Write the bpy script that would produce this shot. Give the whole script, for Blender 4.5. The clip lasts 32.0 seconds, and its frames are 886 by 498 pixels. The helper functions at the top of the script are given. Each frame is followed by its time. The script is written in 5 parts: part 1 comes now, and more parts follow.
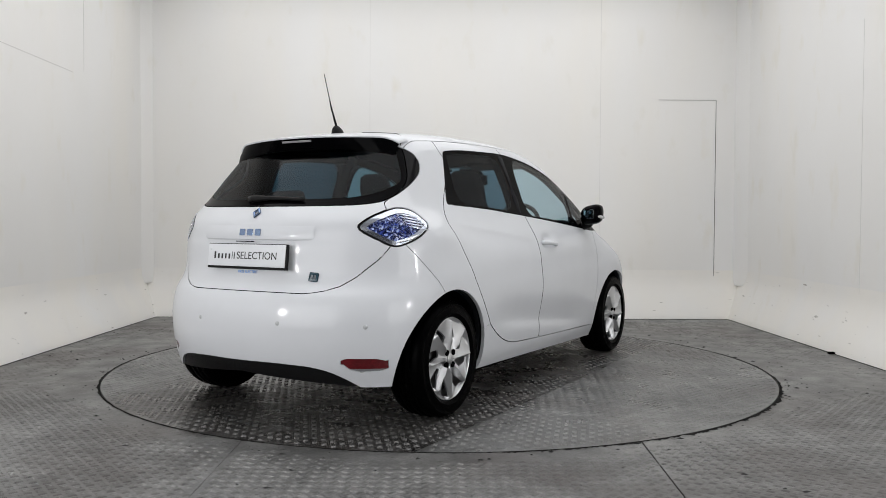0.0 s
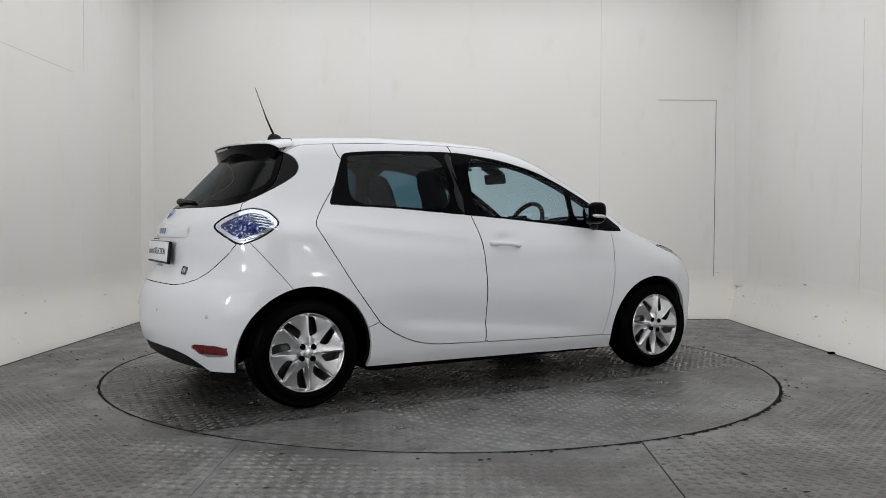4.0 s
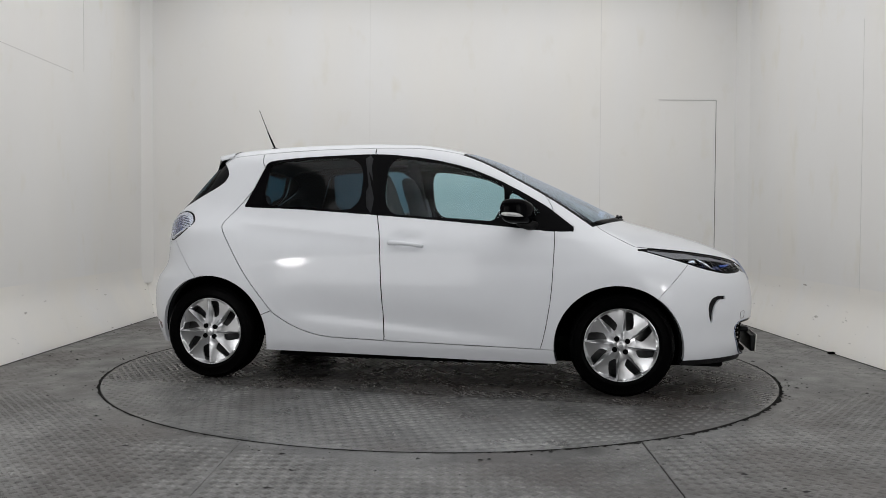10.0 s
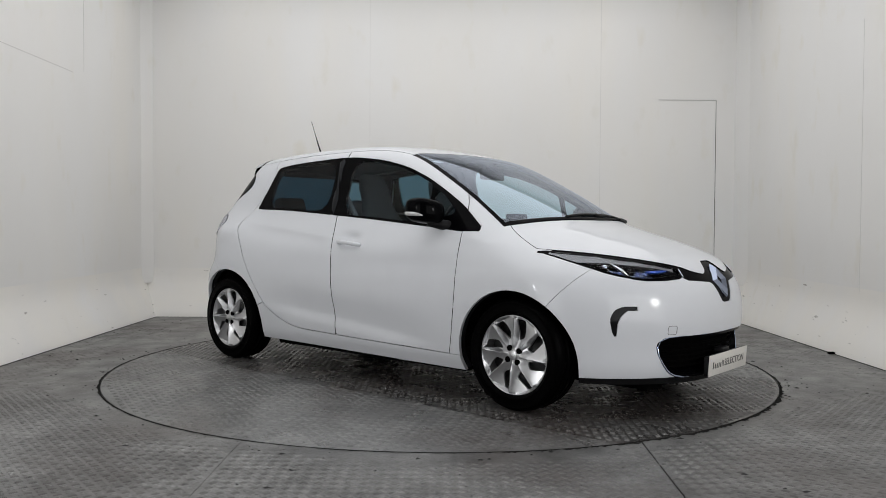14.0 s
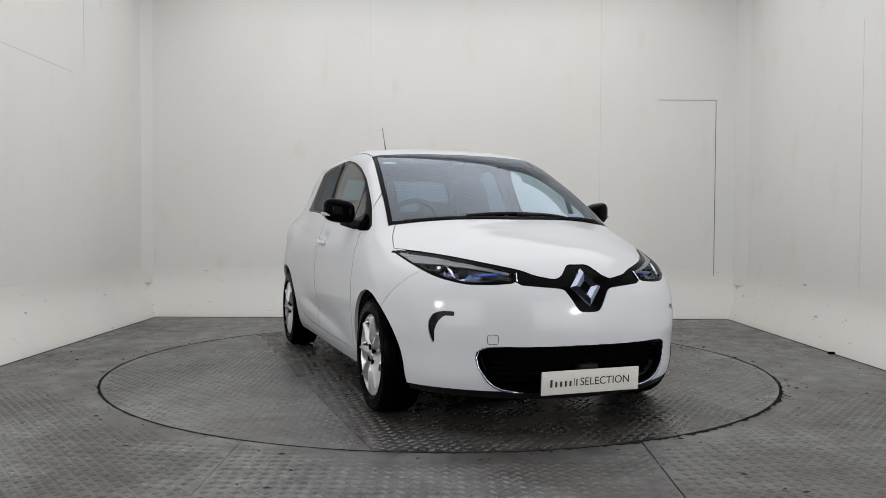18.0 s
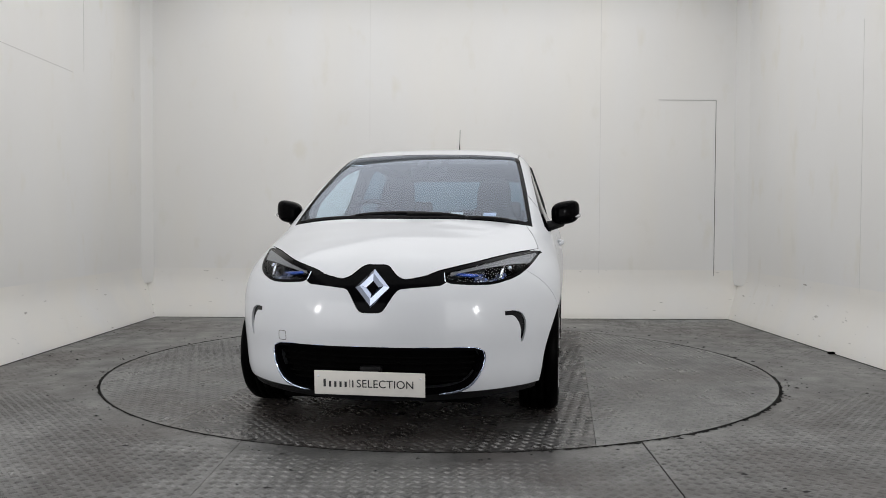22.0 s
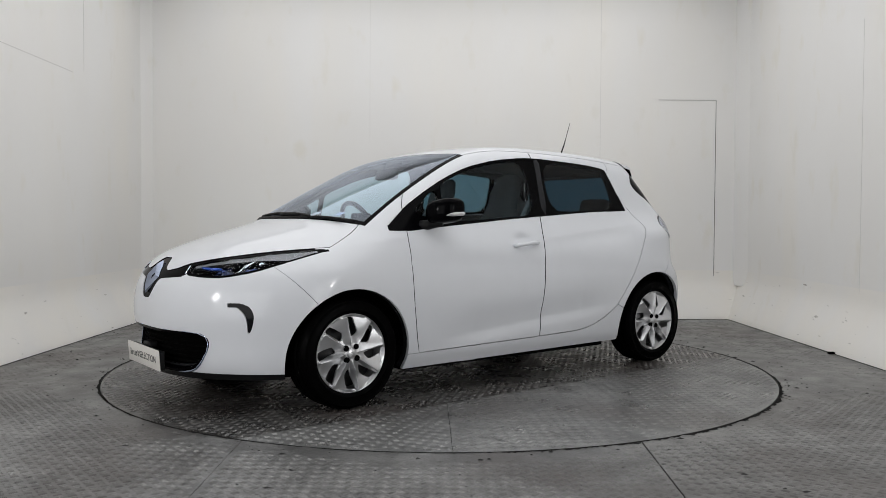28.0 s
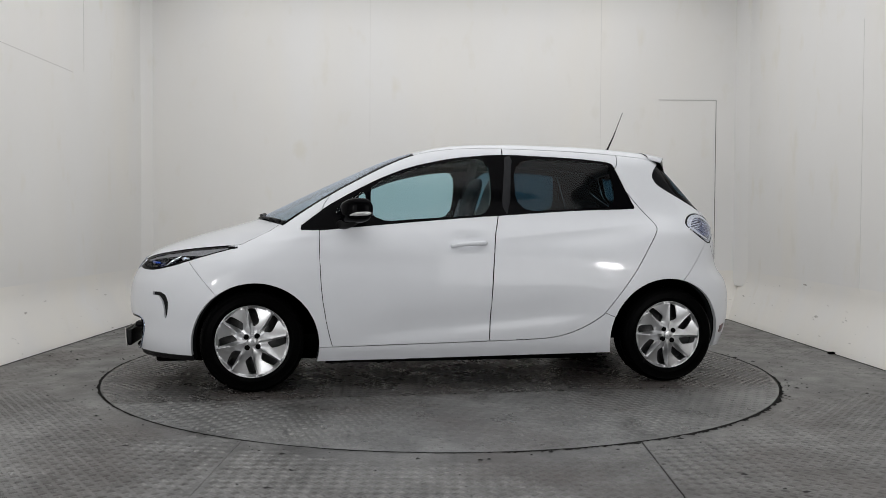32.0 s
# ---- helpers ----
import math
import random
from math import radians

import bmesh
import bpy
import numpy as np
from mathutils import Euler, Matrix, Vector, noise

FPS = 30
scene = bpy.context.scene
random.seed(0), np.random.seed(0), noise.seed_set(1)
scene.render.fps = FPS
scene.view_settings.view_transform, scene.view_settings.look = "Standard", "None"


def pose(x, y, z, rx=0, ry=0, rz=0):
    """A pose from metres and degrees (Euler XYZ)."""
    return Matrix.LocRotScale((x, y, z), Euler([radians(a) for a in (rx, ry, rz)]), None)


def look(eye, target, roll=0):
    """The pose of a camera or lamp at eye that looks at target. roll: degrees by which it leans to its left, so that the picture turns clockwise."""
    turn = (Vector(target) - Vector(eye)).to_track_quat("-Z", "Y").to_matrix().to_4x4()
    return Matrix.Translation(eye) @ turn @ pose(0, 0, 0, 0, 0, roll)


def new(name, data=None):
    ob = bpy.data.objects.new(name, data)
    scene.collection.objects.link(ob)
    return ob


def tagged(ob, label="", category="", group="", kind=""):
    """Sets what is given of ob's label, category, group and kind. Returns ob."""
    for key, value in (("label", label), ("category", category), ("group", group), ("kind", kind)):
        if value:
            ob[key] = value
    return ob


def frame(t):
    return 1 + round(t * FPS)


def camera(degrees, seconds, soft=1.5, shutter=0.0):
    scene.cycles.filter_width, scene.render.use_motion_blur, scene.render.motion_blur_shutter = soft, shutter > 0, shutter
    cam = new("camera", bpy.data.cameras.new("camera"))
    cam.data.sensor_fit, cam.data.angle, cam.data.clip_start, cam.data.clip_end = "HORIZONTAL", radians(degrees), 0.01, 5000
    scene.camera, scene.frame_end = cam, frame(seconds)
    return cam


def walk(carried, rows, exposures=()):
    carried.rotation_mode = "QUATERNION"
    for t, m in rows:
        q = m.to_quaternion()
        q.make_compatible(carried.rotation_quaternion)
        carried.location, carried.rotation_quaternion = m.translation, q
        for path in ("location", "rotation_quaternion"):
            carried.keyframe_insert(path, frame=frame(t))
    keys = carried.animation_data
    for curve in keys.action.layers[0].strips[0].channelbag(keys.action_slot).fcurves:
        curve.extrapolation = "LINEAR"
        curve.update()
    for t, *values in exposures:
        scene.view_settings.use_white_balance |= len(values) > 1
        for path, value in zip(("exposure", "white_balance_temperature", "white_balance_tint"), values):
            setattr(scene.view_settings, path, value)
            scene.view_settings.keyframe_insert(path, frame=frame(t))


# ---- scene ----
cam = camera(57.727, 32.0, soft=.75)
EYE = Vector((0, -5.7186, .9876))
AIM = EYE + Vector((.00268, .99959, -.02854))
walk(cam, [(0, look(EYE, AIM, .298)), (32, look(EYE, AIM, .298))], exposures=[(0, .23), (1, .15), (2, .10), (3, .06), (6, .02), (8, .0), (14, .0), (17, .02), (20, .06), (24, .06), (28, .02), (32, .0)])

# ---- light: a plain dim surround outside, lamps and added corner fills inside the booth ----
world = bpy.data.worlds.new("surround")
scene.world = world
world.use_nodes = True
world.node_tree.nodes["Background"].inputs[0].default_value = (.8, .86, 1, 1)
world.node_tree.nodes["Background"].inputs[1].default_value = .25


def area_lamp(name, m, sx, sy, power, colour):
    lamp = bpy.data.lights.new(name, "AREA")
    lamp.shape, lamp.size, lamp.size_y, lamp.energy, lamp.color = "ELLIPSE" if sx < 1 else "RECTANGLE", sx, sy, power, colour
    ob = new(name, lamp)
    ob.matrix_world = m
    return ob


# ---- materials ----
def material(name, colour, rough=.5, metal=0.0, coat=0.0, grain=0.0, scale=20.0, bump=0.0, bump_scale=60.0, spec=.5, ior=1.5):
    """A surface with grain in its colour and relief, at two scales."""
    m = bpy.data.materials.new(name)
    m.use_nodes = True
    n, l = m.node_tree.nodes, m.node_tree.links
    b = n["Principled BSDF"]
    b.inputs["Base Color"].default_value = (*colour, 1)
    b.inputs["Roughness"].default_value, b.inputs["Metallic"].default_value = rough, metal
    b.inputs["Specular IOR Level"].default_value, b.inputs["IOR"].default_value = spec, ior
    b.inputs["Coat Weight"].default_value, b.inputs["Coat Roughness"].default_value = coat, .03
    if grain or bump:
        co = n.new("ShaderNodeTexCoord")
    if grain:
        t1, t2, mx, ramp = n.new("ShaderNodeTexNoise"), n.new("ShaderNodeTexNoise"), n.new("ShaderNodeMath"), n.new("ShaderNodeMapRange")
        t1.inputs["Scale"].default_value, t2.inputs["Scale"].default_value = scale, scale / 9
        t1.inputs["Detail"].default_value = t2.inputs["Detail"].default_value = 5
        for t in (t1, t2):
            l.new(co.outputs["Object"], t.inputs["Vector"])
        mx.operation = "ADD"
        l.new(t1.outputs["Fac"], mx.inputs[0]), l.new(t2.outputs["Fac"], mx.inputs[1])
        ramp.inputs["From Min"].default_value, ramp.inputs["From Max"].default_value = .7, 1.3
        ramp.inputs["To Min"].default_value, ramp.inputs["To Max"].default_value = 1 - grain, 1 + grain
        l.new(mx.outputs[0], ramp.inputs["Value"])
        v = n.new("ShaderNodeVectorMath")
        v.operation = "SCALE"
        v.inputs[0].default_value = colour
        l.new(ramp.outputs[0], v.inputs["Scale"])
        l.new(v.outputs[0], b.inputs["Base Color"])
    if bump:
        t3, bp = n.new("ShaderNodeTexNoise"), n.new("ShaderNodeBump")
        t3.inputs["Scale"].default_value, t3.inputs["Detail"].default_value = bump_scale, 4
        l.new(co.outputs["Object"], t3.inputs["Vector"])
        bp.inputs["Strength"].default_value, bp.inputs["Distance"].default_value = bump, .01
        l.new(t3.outputs["Fac"], bp.inputs["Height"]), l.new(bp.outputs[0], b.inputs["Normal"])
    return m


def glass(name, tint, rough=.0, sheen=.075, shine=(.8, .8, .8), edge=1.0):
    """A thin pane: tinted see-through with a mirror gloss that grows at grazing angles."""
    m = bpy.data.materials.new(name)
    m.use_nodes = True
    n, l = m.node_tree.nodes, m.node_tree.links
    n.clear()
    out, mix, see, gloss, lw, pw, rg = (n.new("ShaderNode" + k) for k in ("OutputMaterial", "MixShader", "BsdfTransparent", "BsdfGlossy", "LayerWeight", "Math", "MapRange"))
    see.inputs[0].default_value = (*tint, 1)
    gloss.inputs["Color"].default_value, gloss.inputs["Roughness"].default_value = (*shine, 1), rough
    lw.inputs["Blend"].default_value = .5
    pw.operation = "POWER"
    pw.inputs[1].default_value = 4.5
    l.new(lw.outputs["Facing"], pw.inputs[0])
    l.new(pw.outputs[0], rg.inputs["Value"])
    rg.inputs["To Min"].default_value, rg.inputs["To Max"].default_value = sheen, edge
    l.new(rg.outputs[0], mix.inputs[0]), l.new(see.outputs[0], mix.inputs[1]), l.new(gloss.outputs[0], mix.inputs[2])
    l.new(mix.outputs[0], out.inputs[0])
    return m


def facets(name, stops, scale):
    """Small cut faces of a lamp's reflector, each with its own tint and tilt. The palest tints paint in glints."""
    m = bpy.data.materials.new(name)
    m.use_nodes = True
    n, l = m.node_tree.nodes, m.node_tree.links
    b = n["Principled BSDF"]
    co, vo, ramp, bp = (n.new("ShaderNode" + k) for k in ("TexCoord", "TexVoronoi", "ValToRGB", "Bump"))
    vo.inputs["Scale"].default_value = scale
    l.new(co.outputs["Object"], vo.inputs["Vector"])
    sep = n.new("ShaderNodeSeparateColor")
    l.new(vo.outputs["Color"], sep.inputs[0]), l.new(sep.outputs[0], ramp.inputs[0])
    while len(ramp.color_ramp.elements) < len(stops):
        ramp.color_ramp.elements.new(.5)
    for e, (at, c) in zip(ramp.color_ramp.elements, stops):
        e.position, e.color = at, (*c, 1)
    l.new(ramp.outputs[0], b.inputs["Base Color"])
    b.inputs["Metallic"].default_value, b.inputs["Roughness"].default_value = .7, .14
    b.inputs["Coat Weight"].default_value = .5
    bp.inputs["Strength"].default_value, bp.inputs["Distance"].default_value = .6, .01
    l.new(vo.outputs["Distance"], bp.inputs["Height"]), l.new(bp.outputs[0], b.inputs["Normal"])
    return m


WHITE = material("white_car_paint", (.62, .635, .665), .44, 0, .62, .015, 6, spec=.25)
WHITE.node_tree.nodes["Principled BSDF"].inputs["Coat Roughness"].default_value = .07
BLACK_GLOSS = material("black_gloss", (.0016, .0016, .002), .06, 0, .0, ior=1.10)
SMOKED = material("smoked_corner_glass", (.006, .006, .007), .05, 0, 0, spec=.5, ior=1.17)
BLACK_TRIM = material("black_plastic", (.005, .005, .0055), .45, 0, 0, .2, 60, .15, 400, ior=1.25)
RUBBER = material("tyre_rubber", (.001, .001, .0011), .26, 0, 0, .2, 40, .12, 300, ior=1.07)
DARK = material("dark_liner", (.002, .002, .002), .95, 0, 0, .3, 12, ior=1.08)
CABIN = material("cabin_trim", (.010, .011, .013), .7, 0, 0, .2, 40, .1, 300, spec=.25)
HEADLINER = material("headliner", (.06, .063, .066), .9, 0, 0, .1, 60)
SEAT_CLOTH = material("seat_cloth", (.035, .038, .044), .85, 0, 0, .25, 80, .3, 500)
SEAT_PALE = material("seat_pale_edge", (.16, .17, .19), .8, 0, 0, .1, 80)
ALLOY = material("alloy_silver", (.57, .575, .585), .34, .93, .1, .05, 25)
CHROME = material("chrome", (.66, .70, .78), .06, 1.0)
EMBLEM = material("dark_chrome", (.33, .37, .47), .10, 1.0)
TINT_DARK = glass("privacy_glass", (.115, .21, .265), sheen=.018, edge=.35)
TINT_PALE = glass("side_glass", (.66, .84, .88), sheen=.02)
SCREEN = glass("windscreen_glass", (.78, .87, .93), sheen=.095, shine=(.80, .87, 1.0))
LAMP_COVER = glass("tail_lamp_cover", (.93, .95, 1), sheen=.05)
CLEAR = glass("lamp_glass", (.96, .98, 1), sheen=.015, edge=.30)
BLUE_LENS = facets("blue_lamp_lens", ((0, (.002, .004, .025)), (.50, (.007, .016, .11)), (.80, (.03, .07, .33)), (.96, (.6, .7, .95))), 120)
LAMP_SILVER = material("lamp_silver", (.72, .74, .77), .13, .92, .5, .06, 30)
LAMP_GREY = material("lamp_grey", (.2, .2, .21), .2, .2, .5)
BRAKE = material("brake_metal", (.10, .10, .10), .5, .8, 0, .4, 25)
RED_LENS = material("red_reflector", (.10, .004, .007), .12, 0, .6, .35, 90)
PLATE_WHITE = material("white_car_paint", (.69, .705, .735), .36, 0, .45, .012, 6, spec=.3)
INK = material("dark_ink", (.02, .02, .022), .5)
PLATE_DIRT = material("plate_dirty_white", (.66, .64, .60), .4, 0, .1, .05, 25)
MIRROR = material("mirror_glass", (.42, .48, .55), .03, 1.0)
LAMP_BLUE = material("blue_projector", (.02, .08, .42), .1, .6, .6)
BLUE_INK = material("pale_blue_ink", (.25, .42, .75), .3, .2)
BADGE = material("blue_grey_chrome", (.22, .30, .46), .18, .9)
BADGE_DARK = material("dark_badge", (.02, .05, .07), .2, 0, .4)
STRIP = material("blue_chrome", (.42, .48, .62), .15, 1.0)
LAMP_BROW = material("lamp_brow_grey", (.20, .20, .21), .3, .3, 0, .08, 40)
FACET = facets("faceted_reflector", ((0, (.006, .008, .02)), (.5, (.02, .035, .11)), (.78, (.10, .16, .42)), (.95, (.7, .78, .95))), 45)
INDICATOR = material("clear_indicator", (.5, .5, .5), .15, .3, .6, .3, 150)
SENSOR = material("sensor_grey", (.42, .43, .44), .4)
PALE_BLUE = material("pale_blue_paper", (.55, .62, .80), .6)
SLOT_GREY = material("smoked_lamp_glass", (.006, .006, .007), .10, .0, .0, .3, 60, ior=1.22)

# ---- the car's form: x forward, y to its left, z up; the origin lies on the ground midway between the axles ----
def curve(*knots):
    """A smooth function through (position, value) knots."""
    k = np.array(sorted(knots), float)
    px, py = k[:, 0], k[:, 1]
    sl = np.diff(py) / np.diff(px)
    m = np.concatenate([[sl[0]], (sl[:-1] * np.diff(px)[1:] + sl[1:] * np.diff(px)[:-1]) / (px[2:] - px[:-2]), [sl[-1]]])

    def f(x):
        x = np.clip(np.asarray(x, float), px[0], px[-1])
        i = np.clip(np.searchsorted(px, x) - 1, 0, len(px) - 2)
        h = px[i + 1] - px[i]
        s = (x - px[i]) / h
        return ((2 * s**3 - 3 * s**2 + 1) * py[i] + (s**3 - 2 * s**2 + s) * h * m[i]
                + (3 * s**2 - 2 * s**3) * py[i + 1] + (s**3 - s**2) * h * m[i + 1])
    return f


def smax(a, b, k):
    h = np.maximum(k - np.abs(a - b), 0) / k
    return np.maximum(a, b) + h * h * k / 4


top_line = curve((2.2, .66), (2.03, .785), (1.86, .862), (1.67, .925), (1.48, .978), (1.31, 1.030), (1.22, 1.075), (.80, 1.278), (.36, 1.462),
                 (.1, 1.519), (-.2, 1.540), (-.5, 1.543), (-.9, 1.534), (-1.25, 1.508), (-1.55, 1.466), (-2.1, 1.37))
nose_line = curve((.0, 2.02), (.17, 2.055), (.25, 2.09), (.38, 2.104), (.5, 2.117), (.58, 2.112), (.7, 2.078), (.8, 2.03), (.95, 1.93), (1.8, 1.2))
tail_line = curve((.0, -1.88), (.2, -1.915), (.3, -1.955), (.45, -1.98), (.58, -1.972), (.64, -1.95), (.7, -1.905), (.9, -1.868), (1.02, -1.835), (1.08, -1.785),
                  (1.12, -1.74), (1.25, -1.615), (1.4, -1.47), (1.5, -1.37), (1.8, -1.1))
half_width = curve((.0, .72), (.17, .782), (.24, .815), (.33, .835), (.45, .852), (.6, .863), (.75, .86), (.86, .842), (.95, .806), (1.03, .768), (1.12, .732),
                   (1.25, .687), (1.4, .632), (1.5, .585), (1.7, .45))
bow_top = curve((2.1, .55), (1.8, .5), (1.3, .38), (.9, .25), (.4, .12), (0, 0), (-1.8, 0))
crown = curve((2.1, .10), (1.5, .13), (1.2, .10), (.7, .07), (.3, .07), (-.3, .085), (-1.3, .10), (-2, .12))
taper = curve((2.2, -.10), (1.9, -.06), (1.6, -.018), (1.3, .0), (.9, -.006), (.4, -.002), (0, 0), (-.5, .0), (-1.0, .006), (-1.35, .004), (-1.7, -.03), (-2.0, -.08))
taper_high = curve((2.2, -.06), (1.5, -.064), (1.2, -.035), (1.0, -.010), (.5, .0), (0, 0), (-.6, -.008), (-1.1, -.025), (-1.5, -.045), (-2, -.09))


def body(p):
    """Below nought inside the car's body, above it outside."""
    x, y, z = p[..., 0], np.abs(p[..., 1]), p[..., 2]
    top = z + crown(x) * y**2 - top_line(x + 1.6 * bow_top(x) * y**3)
    front = (x + .86 * y**2.7) - nose_line(z)
    back = tail_line(z) - (x - .36 * y**2 - .30 * y**5)
    up = np.clip((z - .7) / .35, 0, 1)
    up = up * up * (3 - 2 * up)
    haunch = .055 * np.exp(-((x + 1.38) / .32) ** 2 - ((z - .96) / .10) ** 2)
    dish = .022 * np.exp(-((x - .01) / .075) ** 2 - ((z - .905) / .034) ** 2)
    dz = z - .405 + .09 * (x + .14)                       # the scallop low on the doors, rising to the rear
    hollow = .017 * np.exp(-(dz / np.where(dz > 0, .115, .052)) ** 2) * np.clip((.82 - np.abs(x + .05)) / .35, 0, 1)
    waist = .0042 * np.exp(-((z - .735 - .03 * x) / .062) ** 2) * np.clip((1.25 - np.abs(x + .05)) / .4, 0, 1)
    low = np.clip(.906 - .104 * (x + .14) - z, 0, 1)      # the shoulder's crease over the rear door
    waist = waist + .019 * (1 - np.exp(-(low / .05) ** 1.5)) * np.exp(-low / .095) * np.clip((-.05 - x) / .25, 0, 1) * np.clip((x + 1.32) / .25, 0, 1)
    low = np.clip(.925 - .13 * (x - .95) - z, 0, 1)       # and the one along the front wing
    waist = waist + .017 * (1 - np.exp(-(low / .05) ** 1.5)) * np.exp(-low / .085) * np.clip((x - .62) / .3, 0, 1) * np.clip((1.62 - x) / .3, 0, 1)
    side = y + dish + hollow + waist - half_width(z) - haunch - taper(x) * (1 - up) - taper_high(x) * up
    f = smax(smax(top, front, .10), back, .05)
    return smax(f, side, .10)


def roof_skin(p):
    """The body's top and flanks alone, with no nose or tail."""
    x, y, z = p[..., 0], np.abs(p[..., 1]), p[..., 2]
    return smax(z + crown(x) * y**2 - top_line(x + 1.6 * bow_top(x) * y**3), y - half_width(z) - taper_high(x), .10)


def chain(points, rounds=2, closed=True):
    """Rounds a polygon's corners by cutting them."""
    p = np.array(points, float)
    for _ in range(rounds):
        q = np.roll(p, -1, 0)
        if closed:
            p = np.stack([.8 * p + .2 * q, .2 * p + .8 * q], 1).reshape(-1, 2)
        else:
            mid = np.stack([.8 * p[:-1] + .2 * q[:-1], .2 * p[:-1] + .8 * q[:-1]], 1).reshape(-1, 2)
            p = np.concatenate([p[:1], mid[1:-1], p[-1:]])
    return p


def inside(poly):
    """The signed distance to a closed polygon, below nought inside."""
    a, b = poly, np.roll(poly, -1, 0)

    def f(u, v):
        d2, odd = np.full(u.shape, 1e9), np.zeros(u.shape, bool)
        for (ax, ay), (bx, by) in zip(a, b):
            ex, ey = bx - ax, by - ay
            s = np.clip(((u - ax) * ex + (v - ay) * ey) / (ex * ex + ey * ey + 1e-12), 0, 1)
            d2 = np.minimum(d2, (u - ax - s * ex) ** 2 + (v - ay - s * ey) ** 2)
            if ay != by:
                odd ^= ((ay > v) != (by > v)) & (u < ax + (v - ay) * ex / ey)
        return np.where(odd, -1, 1) * np.sqrt(d2)
    return f


def part(name, bm, mat, parent, label="", smooth=True, m=None):
    """Links a bmesh as one mesh object under a thing or a part."""
    me = bpy.data.meshes.new(name)
    if smooth:
        for f in bm.faces:
            f.smooth = True
    bm.to_mesh(me)
    bm.free()
    me.materials.append(mat)
    ob = new(name, me)
    ob.parent = parent
    if m is not None:
        ob.matrix_basis = m
    if label:
        tagged(ob, label)
    return ob


def mesh_of(verts, faces):
    bm = bmesh.new()
    vs = [bm.verts.new(v) for v in verts]
    for f in faces:
        try:
            bm.faces.new([vs[i] for i in f])
        except ValueError:
            pass
    return bm


def box_bm(sx, sy, sz, at=(0, 0, 0), bevel=0.0, turn=None, seg=2):
    bm = bmesh.new()
    bmesh.ops.create_cube(bm, size=1)
    for v in bm.verts:
        v.co = Vector((v.co.x * sx, v.co.y * sy, v.co.z * sz))
    if bevel:
        bmesh.ops.bevel(bm, geom=bm.edges[:], offset=bevel, segments=seg, affect="EDGES", profile=.6)
    bmesh.ops.transform(bm, matrix=Matrix.Translation(at) @ (turn or Matrix()), verts=bm.verts)
    return bm


def merge(*bms):
    out = bmesh.new()
    for b in bms:
        me = bpy.data.meshes.new("part_mesh")
        b.to_mesh(me)
        b.free()
        out.from_mesh(me)
        bpy.data.meshes.remove(me)
    return out


def ring_bm(profile, n=64, axis="y"):
    """A turned form: profile of (radius, along) round the axle."""
    verts, faces, k = [], [], len(profile)
    for i in range(n):
        a = 2 * math.pi * i / n
        for r, w in profile:
            verts.append((r * math.cos(a), w, r * math.sin(a)) if axis == "y" else (r * math.cos(a), r * math.sin(a), w))
    for i in range(n):
        for j in range(k - 1):
            a, b = i * k + j, (i + 1) % n * k + j
            faces.append((a, a + 1, b + 1, b) if axis == "y" else (a, b, b + 1, a + 1))
    return mesh_of(verts, faces)


def tube_bm(points, radius, n=8):
    """A rod along points; radius is a number or one for each point."""
    pts = [Vector(p) for p in points]
    rad = radius if isinstance(radius, (list, tuple)) else [radius] * len(pts)
    verts, faces = [], []
    for i, p in enumerate(pts):
        d = (pts[min(i + 1, len(pts) - 1)] - pts[max(i - 1, 0)]).normalized()
        s = d.cross(Vector((.3, .2, 1) if abs(d.z) < .9 else (1, .2, 0))).normalized()
        u = s.cross(d)
        for k in range(n):
            a = 2 * math.pi * k / n
            verts.append(p + rad[i] * (math.cos(a) * s + math.sin(a) * u))
    for i in range(len(pts) - 1):
        for k in range(n):
            faces.append((i * n + k, i * n + (k + 1) % n, (i + 1) * n + (k + 1) % n, (i + 1) * n + k))
    faces += [tuple(range(n))[::-1], tuple((len(pts) - 1) * n + k for k in range(n))]
    return mesh_of(verts, faces)


def on_body(s, q):
    """Where rays from the points s through q leave the car's body."""
    lo, hi = np.zeros(len(q)), np.full(len(q), 1.15)
    for _ in range(26):
        mid = (lo + hi) / 2
        out = body(s + mid[:, None] * (q - s)) > 0
        lo, hi = np.where(out, lo, mid), np.where(out, mid, hi)
    return s + lo[:, None] * (q - s)


def normal_of(p):
    e = 2e-3
    g = np.stack([body(p + e * d) - body(p - e * d) for d in np.eye(3)], -1)
    g[:, 1] = np.where(np.abs(p[:, 1]) < 2 * e, 0, g[:, 1])
    return g / (np.linalg.norm(g, axis=1, keepdims=True) + 1e-12)


